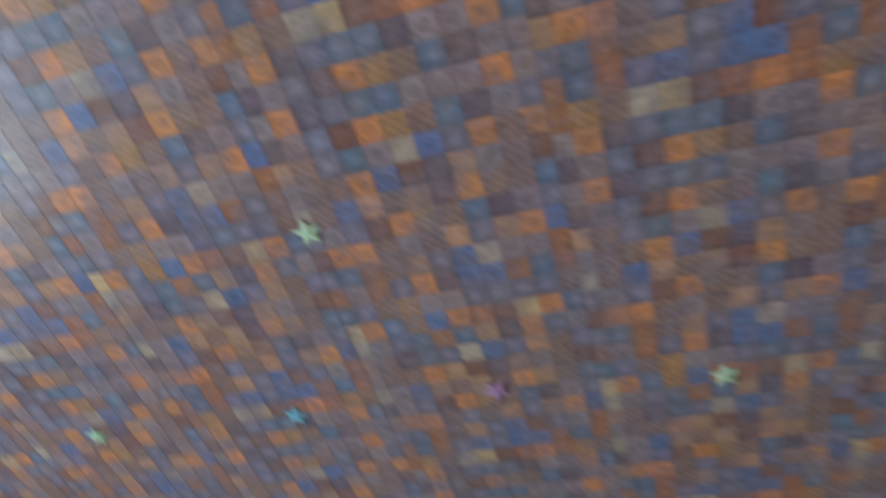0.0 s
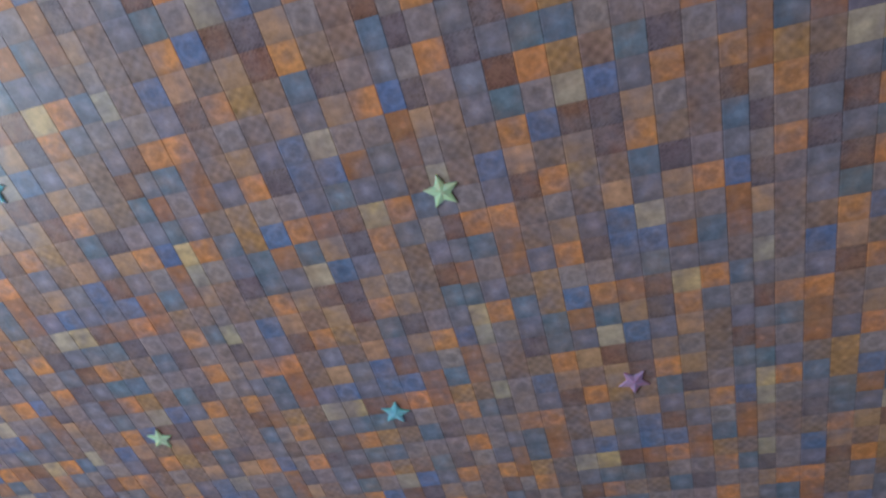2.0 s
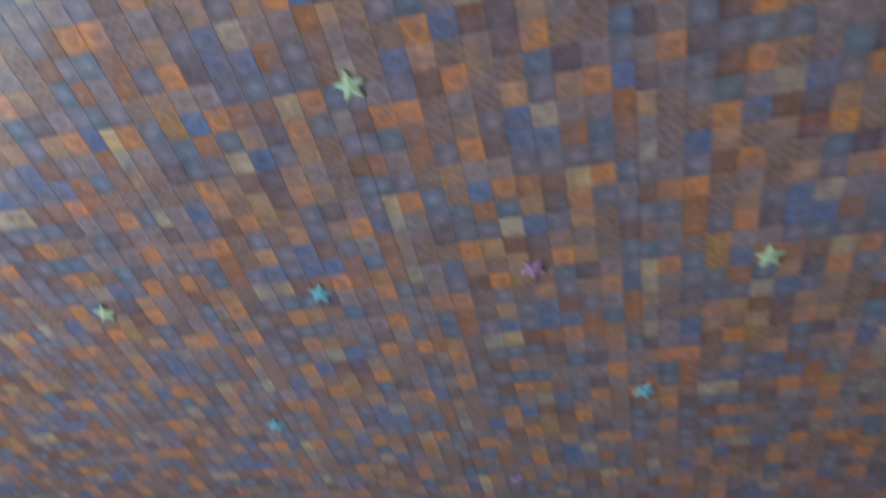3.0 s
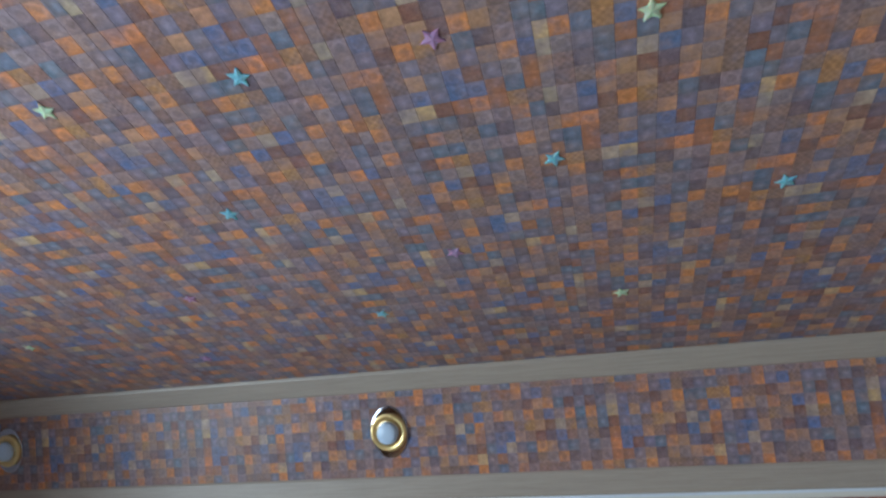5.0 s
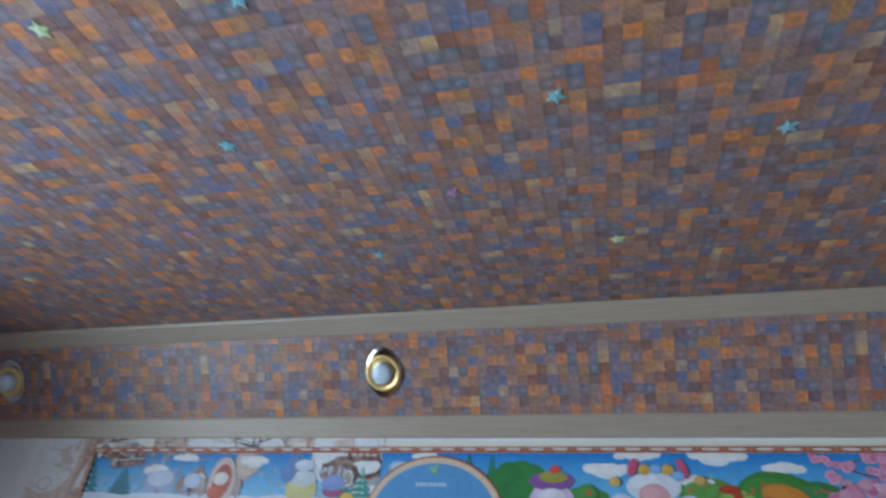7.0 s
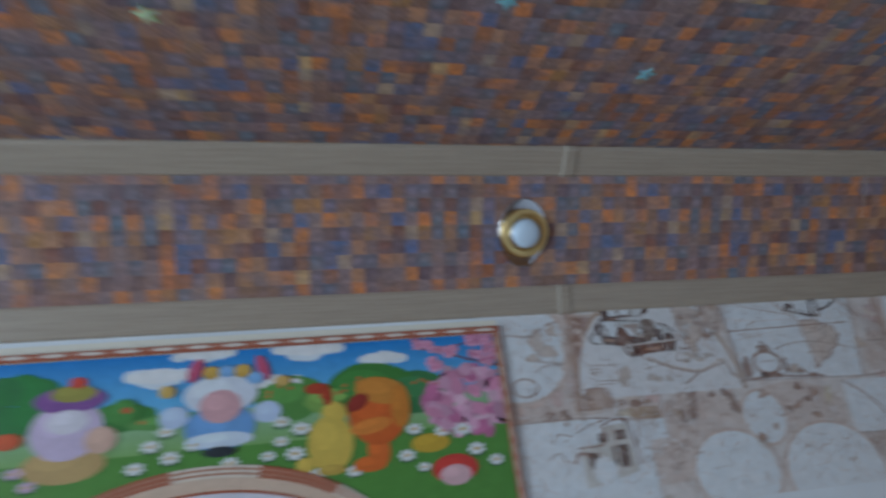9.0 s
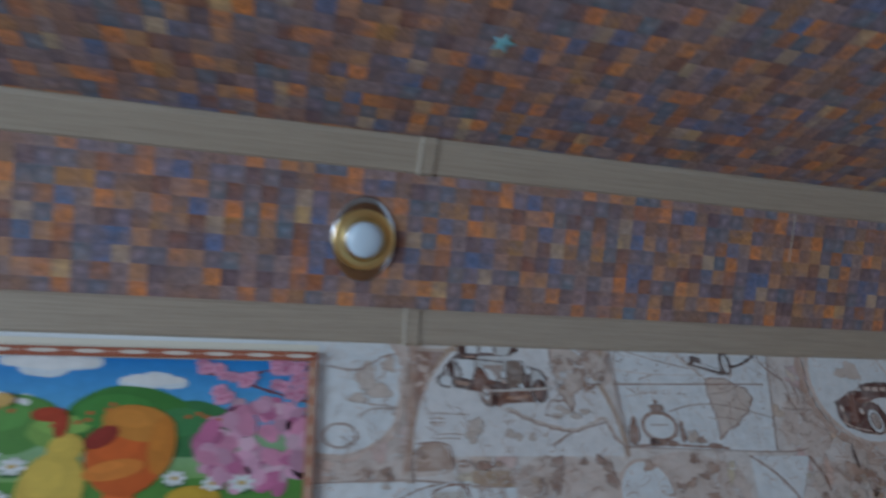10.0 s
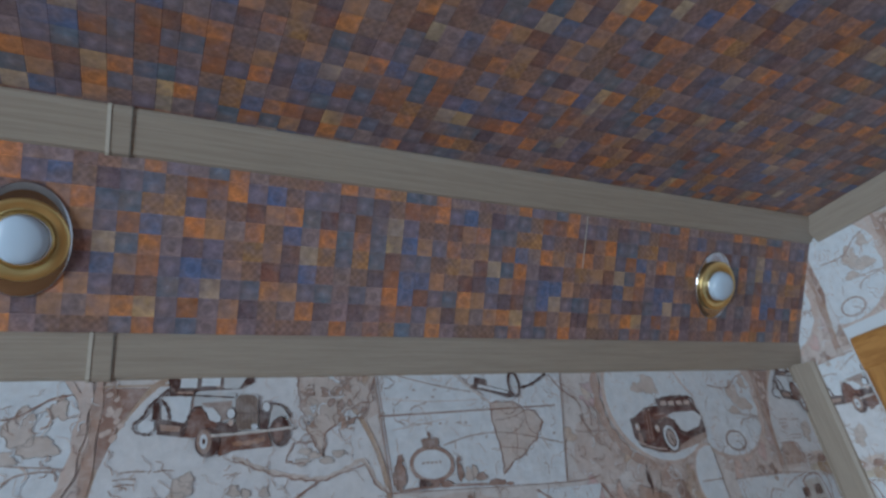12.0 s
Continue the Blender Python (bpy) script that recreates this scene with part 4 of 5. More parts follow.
    ovals.ellipse(1.172 + o, 1.93, 0.047, 0.052, TAN, 3).ellipse(1.172 + o, 1.93, 0.043, 0.047, PALE, 4)
    ovals.ellipse(1.085 + o, 1.842, 0.088, 0.074, TAN, 5).ellipse(1.085 + o, 1.842, 0.082, 0.069, PALE, 6)
    ovals.ellipse(1.285 + o, 1.825, 0.108, 0.09, TAN, 5).ellipse(1.285 + o, 1.825, 0.102, 0.085, PALE, 6)
    maps.face([(u + o, z) for u, z in ((1.366, 1.985), (1.48, 1.985), (1.445, 1.925), (1.435, 1.884), (1.357, 1.886))], PALE, 4)
    lines.line([(1.366 + o, 1.985), (1.405 + o, 1.958), (1.43 + o, 1.93), (1.436 + o, 1.915)], 0.004, BROWN, 6).line([(1.357 + o, 1.886), (1.436 + o, 1.884)], 0.002, THIN, 6)
    ovals.ellipse(1.505 + o, 1.815, 0.105, 0.084, WARM, 5).ellipse(1.505 + o, 1.815, 0.099, 0.079, PALE, 6)
    for pts in (((1.42, 1.855), (1.44, 1.83), (1.46, 1.80)), ((1.45, 1.845), (1.47, 1.865), (1.49, 1.835)), ((1.475, 1.835), (1.50, 1.86), (1.52, 1.83)), ((1.43, 1.88), (1.47, 1.887)), ((1.44, 1.87), (1.48, 1.872))):
        lines.line([(u + o, z) for u, z in pts], 0.009, (0.22, 0.20, 0.20), 8)
    lines.line([(1.478 + o, 1.985), (1.495 + o, 1.955), (1.50 + o, 1.93)], 0.005, BROWN, 6)
    ovals.ellipse(1.712 + o, 1.972, 0.048, 0.058, TAN, 8).ellipse(1.712 + o, 1.972, 0.044, 0.054, PALE, 9)
    lines.line([(1.675 + o, 1.972), (1.78 + o, 1.974), (1.82 + o, 1.975)], 0.002, THIN, 10)
    for u, z, ru, rz, ink in ((1.61, 1.985, 0.016, 0.02, WARM), (1.655, 1.968, 0.014, 0.026, ORANGE_TAN), (1.56, 1.962, 0.02, 0.012, WARM), (1.59, 1.948, 0.012, 0.014, BROWN), (1.63, 1.95, 0.01, 0.018, BROWN), (1.57, 1.985, 0.003, 0.016, DARK)):
        maps.ellipse(u + o, z, ru, rz, ink, 6, wobble=0.18, seed=int(u * 400), steps=22)
    # fine map lines, sketches and lettering too small to read
    for k in range(900):
        u, z = w.uniform(0.66, 1.72), w.uniform(1.80, 2.16)
        a, length = w.uniform(0, 6.28), w.uniform(0.008, 0.034)
        pts = [(u + o, z)]
        for j in range(4):
            a += w.uniform(-1.3, 1.3)
            pts.append((pts[-1][0] + length / 4 * math.cos(a), pts[-1][1] + length / 4 * math.sin(a)))
        lines.line(pts, w.uniform(0.0006, 0.0012), w.choice((THIN, TAN, LAND, TAN, WARM, WARM)), 7)
    for k in range(70):
        u, z = w.choice(((1.05, 1.95), (1.24, 1.95), (1.54, 1.93), (1.10, 2.12), (0.80, 1.975), (1.64, 1.96), (1.12, 1.90)))
        u, z = u + w.uniform(-0.07, 0.07), z + w.uniform(-0.03, 0.03)
        maps.ellipse(u + o, z, w.uniform(0.003, 0.012), w.uniform(0.003, 0.010), w.choice((WARM, BROWN, THIN, LAND, ORANGE_TAN)), 5, turn=w.uniform(0, 180), wobble=0.2, seed=k, steps=18)
    return {"oval_print": ovals, "map_print": maps, "car_print": cars, "line_print": lines}


PRINTS = vintage_print()


def hang(wall, place, clip):
    for name, p in PRINTS.items():
        p.build(name, place, INK, wall, clip)


def on_paper(u, z, h):
    """A point of the print on the main wall, warped to fit the camera's view."""
    return (0.0047 + 1.0557 * u + 0.0081 * z + 0.0134 * u * u - 0.0162 * u * z, WALL_Y - 0.0003 - h, 1.0234 * z - 0.0592 - 0.0374 * u - 0.0017 * u * u + 0.0151 * u * z)


def on_door_wall(y, z, h):
    return (RIGHT_X - 0.0003 - h, 1.0516 * y + 0.0204 * z - 0.1328, 1.0645 * z - 0.0405 * y - 0.0751)


WREATH = 0.707
for k, up in ((-2, 0.0), (0, 0.0), (1, 0.018)):
    x0 = WREATH + 1.065 * k
    hang(wall_north, lambda u, z, h, x0=x0, up=up: on_paper(x0 + u, z + up, h), (-0.065, min(1.0, 2.019 - x0), 1.80, 2.165 - up))
# two strips on the wall with the door, the first a narrow remnant beside the corner
hang(wall_east, lambda u, z, h: on_door_wall(2.138 - u, z + 0.197, h), (0.0, 0.117, 1.915, 2.2))
hang(wall_east, lambda u, z, h: on_door_wall(1.983 - u, z + 0.207, h), (-0.037, 0.9, 1.985, 2.19))
hang(wall_east, lambda u, z, h: on_door_wall(2.27 - u, z - 0.01, h), (0.131, 0.249, 1.80, 2.119))

# ---- painted mural sheet on the main wall ----
MX0, MX1, MZ0, MZ1 = -1.292, 0.674, 1.20, 2.1200
MURAL_SLANT = 0.009
bm = box_bm(MX0, WALL_Y - 0.0022, MZ0, MX1, WALL_Y + 0.002, MZ1 + 0.013)
bmesh.ops.subdivide_edges(bm, edges=[e for e in bm.edges if abs(e.verts[0].co.x - e.verts[1].co.x) > 0.5], cuts=12)
for v in bm.verts:
    x, y, z = on_paper(v.co.x, v.co.z + 0.0006 + MURAL_SLANT * v.co.x, 0)
    v.co.x, v.co.z = x, z
mural = tagged(mesh_object("wall_mural", bm, material("mural_sheet_white", (0.74, 0.71, 0.63), 0.4)), "glossy mural sheet with meadow, blossom and medallions on the wall", "mural")


def on_mural(u, z, h):
    return on_paper(u, z + 0.0006 + MURAL_SLANT * u, h + 0.0023)


def mural_part(name, p, label=""):
    return p.build(name, on_mural, POSTER, mural, (MX0 + 0.001, MX1 - 0.001, MZ0, MZ1 + 0.011), label)


def off(x):
    return x - 0.014


SKY_HIGH, SKY_LOW = (0.015, 0.23, 0.66), (0.42, 0.66, 0.86)
GRASS, GRASS_LOW, SNOW = (0.22, 0.42, 0.15), (0.055, 0.20, 0.035), (0.62, 0.70, 0.84)
WHITE, RUST, CREAM = (0.80, 0.82, 0.86), (0.40, 0.12, 0.07), (0.68, 0.54, 0.42)
YELLOW, ORANGE, PINK, LILAC = (0.66, 0.48, 0.10), (0.70, 0.16, 0.035), (0.66, 0.28, 0.44), (0.60, 0.50, 0.70)

p = Print()
p.rect(MX0, 2.03, MX1, 2.108, (0.13, 0.46, 0.80), 1, SKY_HIGH).rect(MX0, 1.95, MX1, 2.03, SKY_LOW, 1, (0.13, 0.46, 0.80))
mural_part("sky", p)
p = Print()
p.rect(-0.45, 1.955, MX1, 2.012, GRASS, 2, (0.30, 0.50, 0.33)).rect(-0.45, MZ0, MX1, 1.955, GRASS_LOW, 2, (0.10, 0.29, 0.06))
mural_part("meadow", p)
p = Print()
p.rect(MX0, MZ0, -0.45, 1.99, (0.45, 0.53, 0.72), 2, SNOW)
for k in range(5):
    p.ellipse(-1.25 + 0.2 * k, 1.985, 0.13, 0.02, SNOW, 3)
mural_part("snow_field", p)


def cloud(u, z, size, flat, seed):
    p, r = Print(), random.Random(seed)
    for k in range(7):
        f = (k - 3) / 3
        p.ellipse(u + f * size * 0.75, z + r.uniform(-0.1, 0.25) * size * flat, size * (0.42 - 0.16 * abs(f)), size * flat * (0.62 - 0.25 * abs(f)), (0.70, 0.78, 0.88), 2)
        p.ellipse(u + f * size * 0.72, z + 0.12 * size * flat, size * (0.34 - 0.14 * abs(f)), size * flat * (0.44 - 0.2 * abs(f)), WHITE, 3)
    return mural_part("cloud", p)


for n, (u, z, size, flat) in enumerate(((0.122, 2.068, 0.050, 0.55), (0.190, 2.101, 0.050, 0.40), (0.354, 2.097, 0.060, 0.42), (0.478, 2.076, 0.042, 0.45), (-0.30, 2.099, 0.032, 0.5),
                                        (-0.968, 2.093, 0.040, 0.45), (-0.76, 2.085, 0.042, 0.55), (-1.05, 2.062, 0.040, 0.6), (0.30, 2.045, 0.045, 0.5))):
    cloud(off(u), z, size, flat, n)

for u, z, ru, rz, ink in ((0.324, 2.022, 0.058, 0.036, (0.10, 0.28, 0.07)), (0.395, 2.014, 0.05, 0.024, (0.22, 0.40, 0.10)), (0.455, 2.026, 0.075, 0.044, (0.055, 0.22, 0.05)), (0.53, 2.015, 0.055, 0.036, (0.05, 0.20, 0.075)),
                          (0.075, 2.012, 0.05, 0.022, (0.06, 0.24, 0.06)), (0.16, 2.0, 0.08, 0.012, (0.12, 0.32, 0.09))):
    r = random.Random(int(u * 100))
    p = Print().ellipse(off(u), z, ru, rz, ink, 3, wobble=0.02, seed=int(u * 100), steps=40)
    p.ellipse(off(u) - 0.2 * ru, z + 0.25 * rz, ru * 0.6, rz * 0.5, tuple(c * 1.25 for c in ink), 4)
    for k in range(5):
        p.ellipse(off(u) + r.uniform(-0.7, 0.7) * ru, z + r.uniform(0.0, 0.6) * rz, 0.004, 0.003, (0.55, 0.16, 0.06), 5, steps=10)
    mural_part("hill", p)
p = Print()
for k in range(9):
    a = k * 0.7
    p.ellipse(off(-0.073) + 0.04 * math.cos(a), 2.042 + 0.024 * math.sin(a), 0.03, 0.024, (0.035, 0.20 + 0.02 * (k % 3), 0.065), 4 + 0.2 * k)
mural_part("round_tree", p)


def fir(u, z, w, h, ink, snow=False):
    p = Print()
    for k in range(5):
        f = 1 - k / 5.5
        zz = z + h * k / 6
        p.face([(u - w * f, zz), (u - w * f * 0.4, zz - h * 0.03), (u + w * f * 0.4, zz - h * 0.03), (u + w * f, zz), (u, zz + h * 0.34)], tuple(c * (0.85 + 0.08 * k) for c in ink), 3 + 0.3 * k)
        if snow:
            p.face([(u - w * f * 0.75, zz + h * 0.05), (u, zz + h * 0.12), (u + w * f * 0.3, zz + h * 0.06), (u, zz + h * 0.3)], (0.50, 0.66, 0.70), 3.15 + 0.3 * k)
    return mural_part("fir_tree", p)


for u, z, w, h, ink, snow in ((-1.265, 2.0, 0.05, 0.11, (0.03, 0.21, 0.33), True), (-1.15, 2.0, 0.045, 0.075, (0.04, 0.20, 0.30), False), (-0.455, 1.99, 0.045, 0.085, (0.06, 0.29, 0.27), True),
                              (-0.50, 1.99, 0.035, 0.075, (0.05, 0.25, 0.27), True), (-0.19, 2.05, 0.022, 0.055, (0.03, 0.17, 0.13), False), (-0.135, 2.03, 0.02, 0.075, (0.03, 0.20, 0.15), False)):
    fir(off(u), z, w, h, ink, snow)
for u, z, ru, rz in ((-1.03, 2.035, 0.05, 0.035), (-0.53, 2.058, 0.042, 0.022), (-0.36, 2.072, 0.03, 0.016), (-0.93, 2.03, 0.03, 0.03)):
    p = Print().ellipse(off(u), z, ru, rz, (0.34, 0.42, 0.66), 3, wobble=0.03, seed=4).ellipse(off(u), z + 0.2 * rz, ru * 0.8, rz * 0.6, (0.52, 0.62, 0.80), 4)
    p.rect(off(u) - 0.004, z - rz * 1.7, off(u) + 0.004, z - rz * 0.7, (0.24, 0.09, 0.20), 3)
    mural_part("frosted_tree", p)

# blossom tree: crown of petals and twigs with single flowers
r = random.Random(21)
p = Print()
for k in range(120):
    a, d = r.uniform(0, 6.28), math.sqrt(r.random())
    u, z = off(0.618) + 0.078 * d * math.cos(a), 1.995 + 0.052 * d * math.sin(a)
    g = r.uniform(0.75, 1.2)
    p.ellipse(u, z, r.uniform(0.008, 0.018), r.uniform(0.006, 0.013), tuple(min(0.9, c * g) for c in r.choice((PINK, (0.66, 0.36, 0.52), (0.70, 0.45, 0.58), (0.52, 0.16, 0.32)))), 3 + k * 0.02, turn=r.uniform(0, 180), steps=12)
mural_part("blossom_crown", p)
p = Print()
p.line([(off(0.535), 2.088), (off(0.575), 2.085), (off(0.615), 2.068), (off(0.68), 2.05)], 0.004, (0.22, 0.07, 0.09), 4)
p.line([(off(0.58), 2.083), (off(0.64), 2.098), (off(0.68), 2.105)], 0.003, (0.22, 0.07, 0.09), 4)
for k in range(46):
    u, z = r.choice(((0.548, 2.096), (0.565, 2.088), (0.60, 2.078), (0.655, 2.096), (0.67, 2.085), (0.64, 2.07), (0.57, 2.058), (0.66, 2.055), (0.635, 2.102)))
    u, z = off(u) + r.uniform(-0.013, 0.013), z + r.uniform(-0.010, 0.010)
    g = r.uniform(0.8, 1.2)
    c = tuple(min(0.9, v * g) for v in (0.68, 0.33, 0.50))
    for j in range(5):
        p.ellipse(u + 0.005 * math.cos(j * 1.257 + k), z + 0.005 * math.sin(j * 1.257 + k), 0.0042, 0.0035, c, 5 + 0.05 * k, steps=8)
    p.ellipse(u, z, 0.002, 0.002, (0.55, 0.12, 0.25), 7.6, steps=6)
mural_part("blossom_twig", p)


def blob(name, shapes, layer=6):
    for n, (u, z, ru, rz, ink, *turn) in enumerate(shapes):
        p = Print()
        p.ellipse(off(u), z, ru, rz, ink, layer + 0.5 * n, turn=turn[0] if turn else 0)
        p.ellipse(off(u) - 0.25 * ru, z + 0.28 * rz, ru * 0.55, rz * 0.5, tuple(min(0.9, c * 1.12) for c in ink), layer + 0.5 * n + 0.2, turn=turn[0] if turn else 0)
        mural_part(name, p)


# plain coloured shapes in the meadow
SKYBLUE = (0.16, 0.36, 0.70)
blob("painted_shape", ((0.218, 1.985, 0.052, 0.036, SKYBLUE), (0.218, 1.966, 0.05, 0.012, (0.62, 0.72, 0.86)), (0.150, 2.005, 0.022, 0.017, (0.50, 0.62, 0.84)), (0.288, 2.003, 0.022, 0.017, (0.50, 0.62, 0.84)),
                       (0.218, 2.036, 0.056, 0.030, (0.66, 0.72, 0.84)), (0.218, 2.017, 0.032, 0.026, (0.66, 0.38, 0.42)), (0.178, 2.076, 0.010, 0.020, (0.55, 0.10, 0.20), -20), (0.281, 2.074, 0.009, 0.022, (0.55, 0.10, 0.20), 20),
                       (0.202, 2.071, 0.013, 0.011, (0.62, 0.40, 0.10)), (0.250, 2.071, 0.013, 0.011, (0.62, 0.40, 0.10)), (0.226, 2.072, 0.012, 0.010, (0.22, 0.45, 0.78)), (0.270, 2.058, 0.013, 0.010, (0.22, 0.45, 0.78)),
                       (0.138, 2.045, 0.012, 0.010, (0.62, 0.42, 0.13)), (0.312, 2.05, 0.012, 0.009, (0.60, 0.40, 0.14)), (0.218, 1.948, 0.024, 0.008, (0.03, 0.04, 0.05))))
blob("painted_shape", ((0.460, 1.928, 0.018, 0.030, ORANGE), (0.445, 1.908, 0.026, 0.012, ORANGE), (0.462, 1.985, 0.047, 0.050, (0.64, 0.13, 0.03)), (0.470, 2.022, 0.044, 0.022, (0.62, 0.25, 0.05), -12), (0.500, 1.995, 0.016, 0.036, (0.60, 0.22, 0.04)),
                       (0.430, 2.005, 0.020, 0.012, (0.30, 0.04, 0.03), 30), (0.450, 1.966, 0.034, 0.012, (0.72, 0.24, 0.05), 10)))
blob("painted_shape", ((0.385, 1.945, 0.036, 0.044, YELLOW), (0.392, 1.992, 0.020, 0.018, YELLOW), (0.366, 2.033, 0.020, 0.009, (0.42, 0.06, 0.03)), (0.382, 2.020, 0.008, 0.016, (0.42, 0.06, 0.03)), (0.345, 1.915, 0.014, 0.012, YELLOW), (0.386, 1.905, 0.022, 0.008, (0.52, 0.36, 0.08))))
blob("painted_shape", ((0.004, 1.950, 0.056, 0.026, (0.52, 0.36, 0.16)), (0.002, 2.0, 0.050, 0.044, LILAC), (0.002, 2.045, 0.050, 0.020, (0.24, 0.10, 0.34)), (0.006, 2.054, 0.032, 0.013, (0.34, 0.32, 0.08)), (0.010, 2.070, 0.012, 0.009, (0.62, 0.08, 0.06)),
                       (0.050, 1.982, 0.022, 0.020, (0.66, 0.44, 0.36)), (0.002, 2.012, 0.030, 0.018, (0.70, 0.68, 0.78)), (0.078, 2.02, 0.022, 0.02, (0.08, 0.28, 0.07)), (0.082, 2.022, 0.006, 0.005, (0.62, 0.10, 0.05)), (-0.075, 1.99, 0.02, 0.012, (0.62, 0.12, 0.05))))
blob("painted_shape", ((-0.841, 2.030, 0.040, 0.066, (0.62, 0.52, 0.50)), (-0.841, 2.038, 0.028, 0.040, (0.42, 0.11, 0.09)), (-0.845, 2.042, 0.022, 0.016, (0.70, 0.68, 0.68)), (-0.85, 2.008, 0.026, 0.018, (0.52, 0.12, 0.08)), (-0.893, 2.02, 0.010, 0.024, (0.40, 0.33, 0.33)), (-0.79, 2.02, 0.010, 0.024, (0.40, 0.33, 0.33))))
blob("painted_shape", ((-0.612, 2.02, 0.042, 0.036, (0.56, 0.53, 0.26)), (-0.612, 2.045, 0.038, 0.018, (0.55, 0.62, 0.70)), (-0.655, 2.06, 0.022, 0.026, (0.13, 0.26, 0.56)), (-0.612, 2.076, 0.028, 0.014, (0.58, 0.66, 0.80))))
blob("painted_shape", ((-0.505, 1.945, 0.028, 0.036, YELLOW), (-0.52, 1.925, 0.034, 0.018, YELLOW), (-0.55, 1.985, 0.016, 0.014, YELLOW), (-0.487, 1.998, 0.018, 0.015, YELLOW), (-0.525, 2.015, 0.028, 0.014, (0.34, 0.10, 0.24)), (-0.525, 2.035, 0.034, 0.018, (0.22, 0.32, 0.62)), (-0.505, 1.985, 0.022, 0.012, (0.60, 0.42, 0.50))))
blob("painted_leaf", ((0.544, 1.931, 0.032, 0.015, (0.58, 0.38, 0.05)), (0.58, 1.888, 0.038, 0.022, (0.62, 0.06, 0.05)), (0.58, 1.878, 0.026, 0.016, (0.70, 0.45, 0.50))))

# daisies
r = random.Random(33)
spots = [(0.180, 1.962), (0.234, 1.930), (0.148, 1.946), (0.309, 1.955), (0.504, 1.915), (0.619, 1.915), (0.34, 1.972), (0.29, 1.935), (0.12, 1.965), (0.52, 1.955), (0.565, 1.948), (0.60, 1.948), (0.65, 1.895), (0.14, 1.985), (0.33, 1.935),
         (0.10, 1.935), (-0.04, 1.925), (-0.06, 1.945), (0.42, 1.90), (0.53, 1.895), (0.31, 1.985), (0.36, 1.90)]
for k, (u, z) in enumerate(spots):
    p = Print()
    ink = (0.58, 0.42, 0.60) if u < 0.09 else (0.74, 0.78, 0.82)
    s = r.uniform(0.010, 0.015)
    p.ellipse(off(u), z - 0.45 * s, s, 0.45 * s, (0.05, 0.16, 0.05), 5)
    petals = [(j * math.pi / 28, s * (0.62 + 0.46 * abs(math.cos(j * math.pi / 8)) ** 0.6)) for j in range(56)]
    p.face([(off(u) + q * math.cos(a + k), z + 0.68 * q * math.sin(a + k)) for a, q in petals], ink, 6)
    p.ellipse(off(u), z, 0.3 * s, 0.2 * s, (0.62, 0.42, 0.10), 7, steps=10)
    mural_part("daisy", p)

# round medallions
p = Print().ellipse(off(-0.270), 1.955, 0.170, 0.144, RUST, 9, steps=60).ellipse(off(-0.270), 1.955, 0.166, 0.140, CREAM, 10, steps=60).ellipse(off(-0.270), 1.955, 0.152, 0.127, (0.10, 0.32, 0.64), 11, steps=60)
p.ellipse(off(-0.270), 1.955, 0.152, 0.127, (0.64, 0.70, 0.82), 12, a0=180, a1=360, steps=40)
for u, ru in ((-0.355, 0.06), (-0.14, 0.02), (-0.19, 0.05)):
    p.ellipse(off(u), 1.953, ru * 0.98, 0.010, (0.64, 0.70, 0.82), 13)
p.ellipse(off(-0.325), 1.925, 0.030, 0.030, (0.60, 0.53, 0.38), 14).ellipse(off(-0.305), 1.953, 0.034, 0.012, (0.60, 0.53, 0.38), 15, turn=25).ellipse(off(-0.30), 1.93, 0.012, 0.012, (0.50, 0.38, 0.32), 16)
p.ellipse(off(-0.225), 1.90, 0.022, 0.026, (0.30, 0.18, 0.13), 14).ellipse(off(-0.20), 1.885, 0.03, 0.014, (0.34, 0.20, 0.14), 15, turn=-30)
for k in range(7):
    p.rect(off(-0.315) + 0.011 * k, 2.030, off(-0.315) + 0.011 * k + 0.008, 2.038, (0.52, 0.66, 0.82), 12)
p.ellipse(off(-0.272), 2.068, 0.009, 0.010, (0.25, 0.52, 0.34), 12, wobble=0.16, seed=2)
mural_part("round_medallion", p, "blue sky and snow scene in a tan ring")
p = Print().ellipse(off(0.202), 1.737, 0.302, 0.192, (0.66, 0.50, 0.40), 9, steps=72).ring(off(0.202), 1.737, 0.284, 0.174, 0.018, RUST, 10, steps=72, gaps=5, other=(0.70, 0.62, 0.55))
p.ring(off(0.202), 1.737, 0.288, 0.178, 0.003, (0.46, 0.22, 0.15), 11, steps=72).ring(off(0.202), 1.737, 0.295, 0.185, 0.003, (0.46, 0.22, 0.15), 11, steps=72)
p.ring(off(0.202), 1.737, 0.262, 0.152, 0.004, RUST, 11, steps=72).ellipse(off(0.202), 1.737, 0.262, 0.152, (0.66, 0.66, 0.76), 10, steps=60)
mural_part("round_medallion", p, "pale medallion with a rust and cream ring")

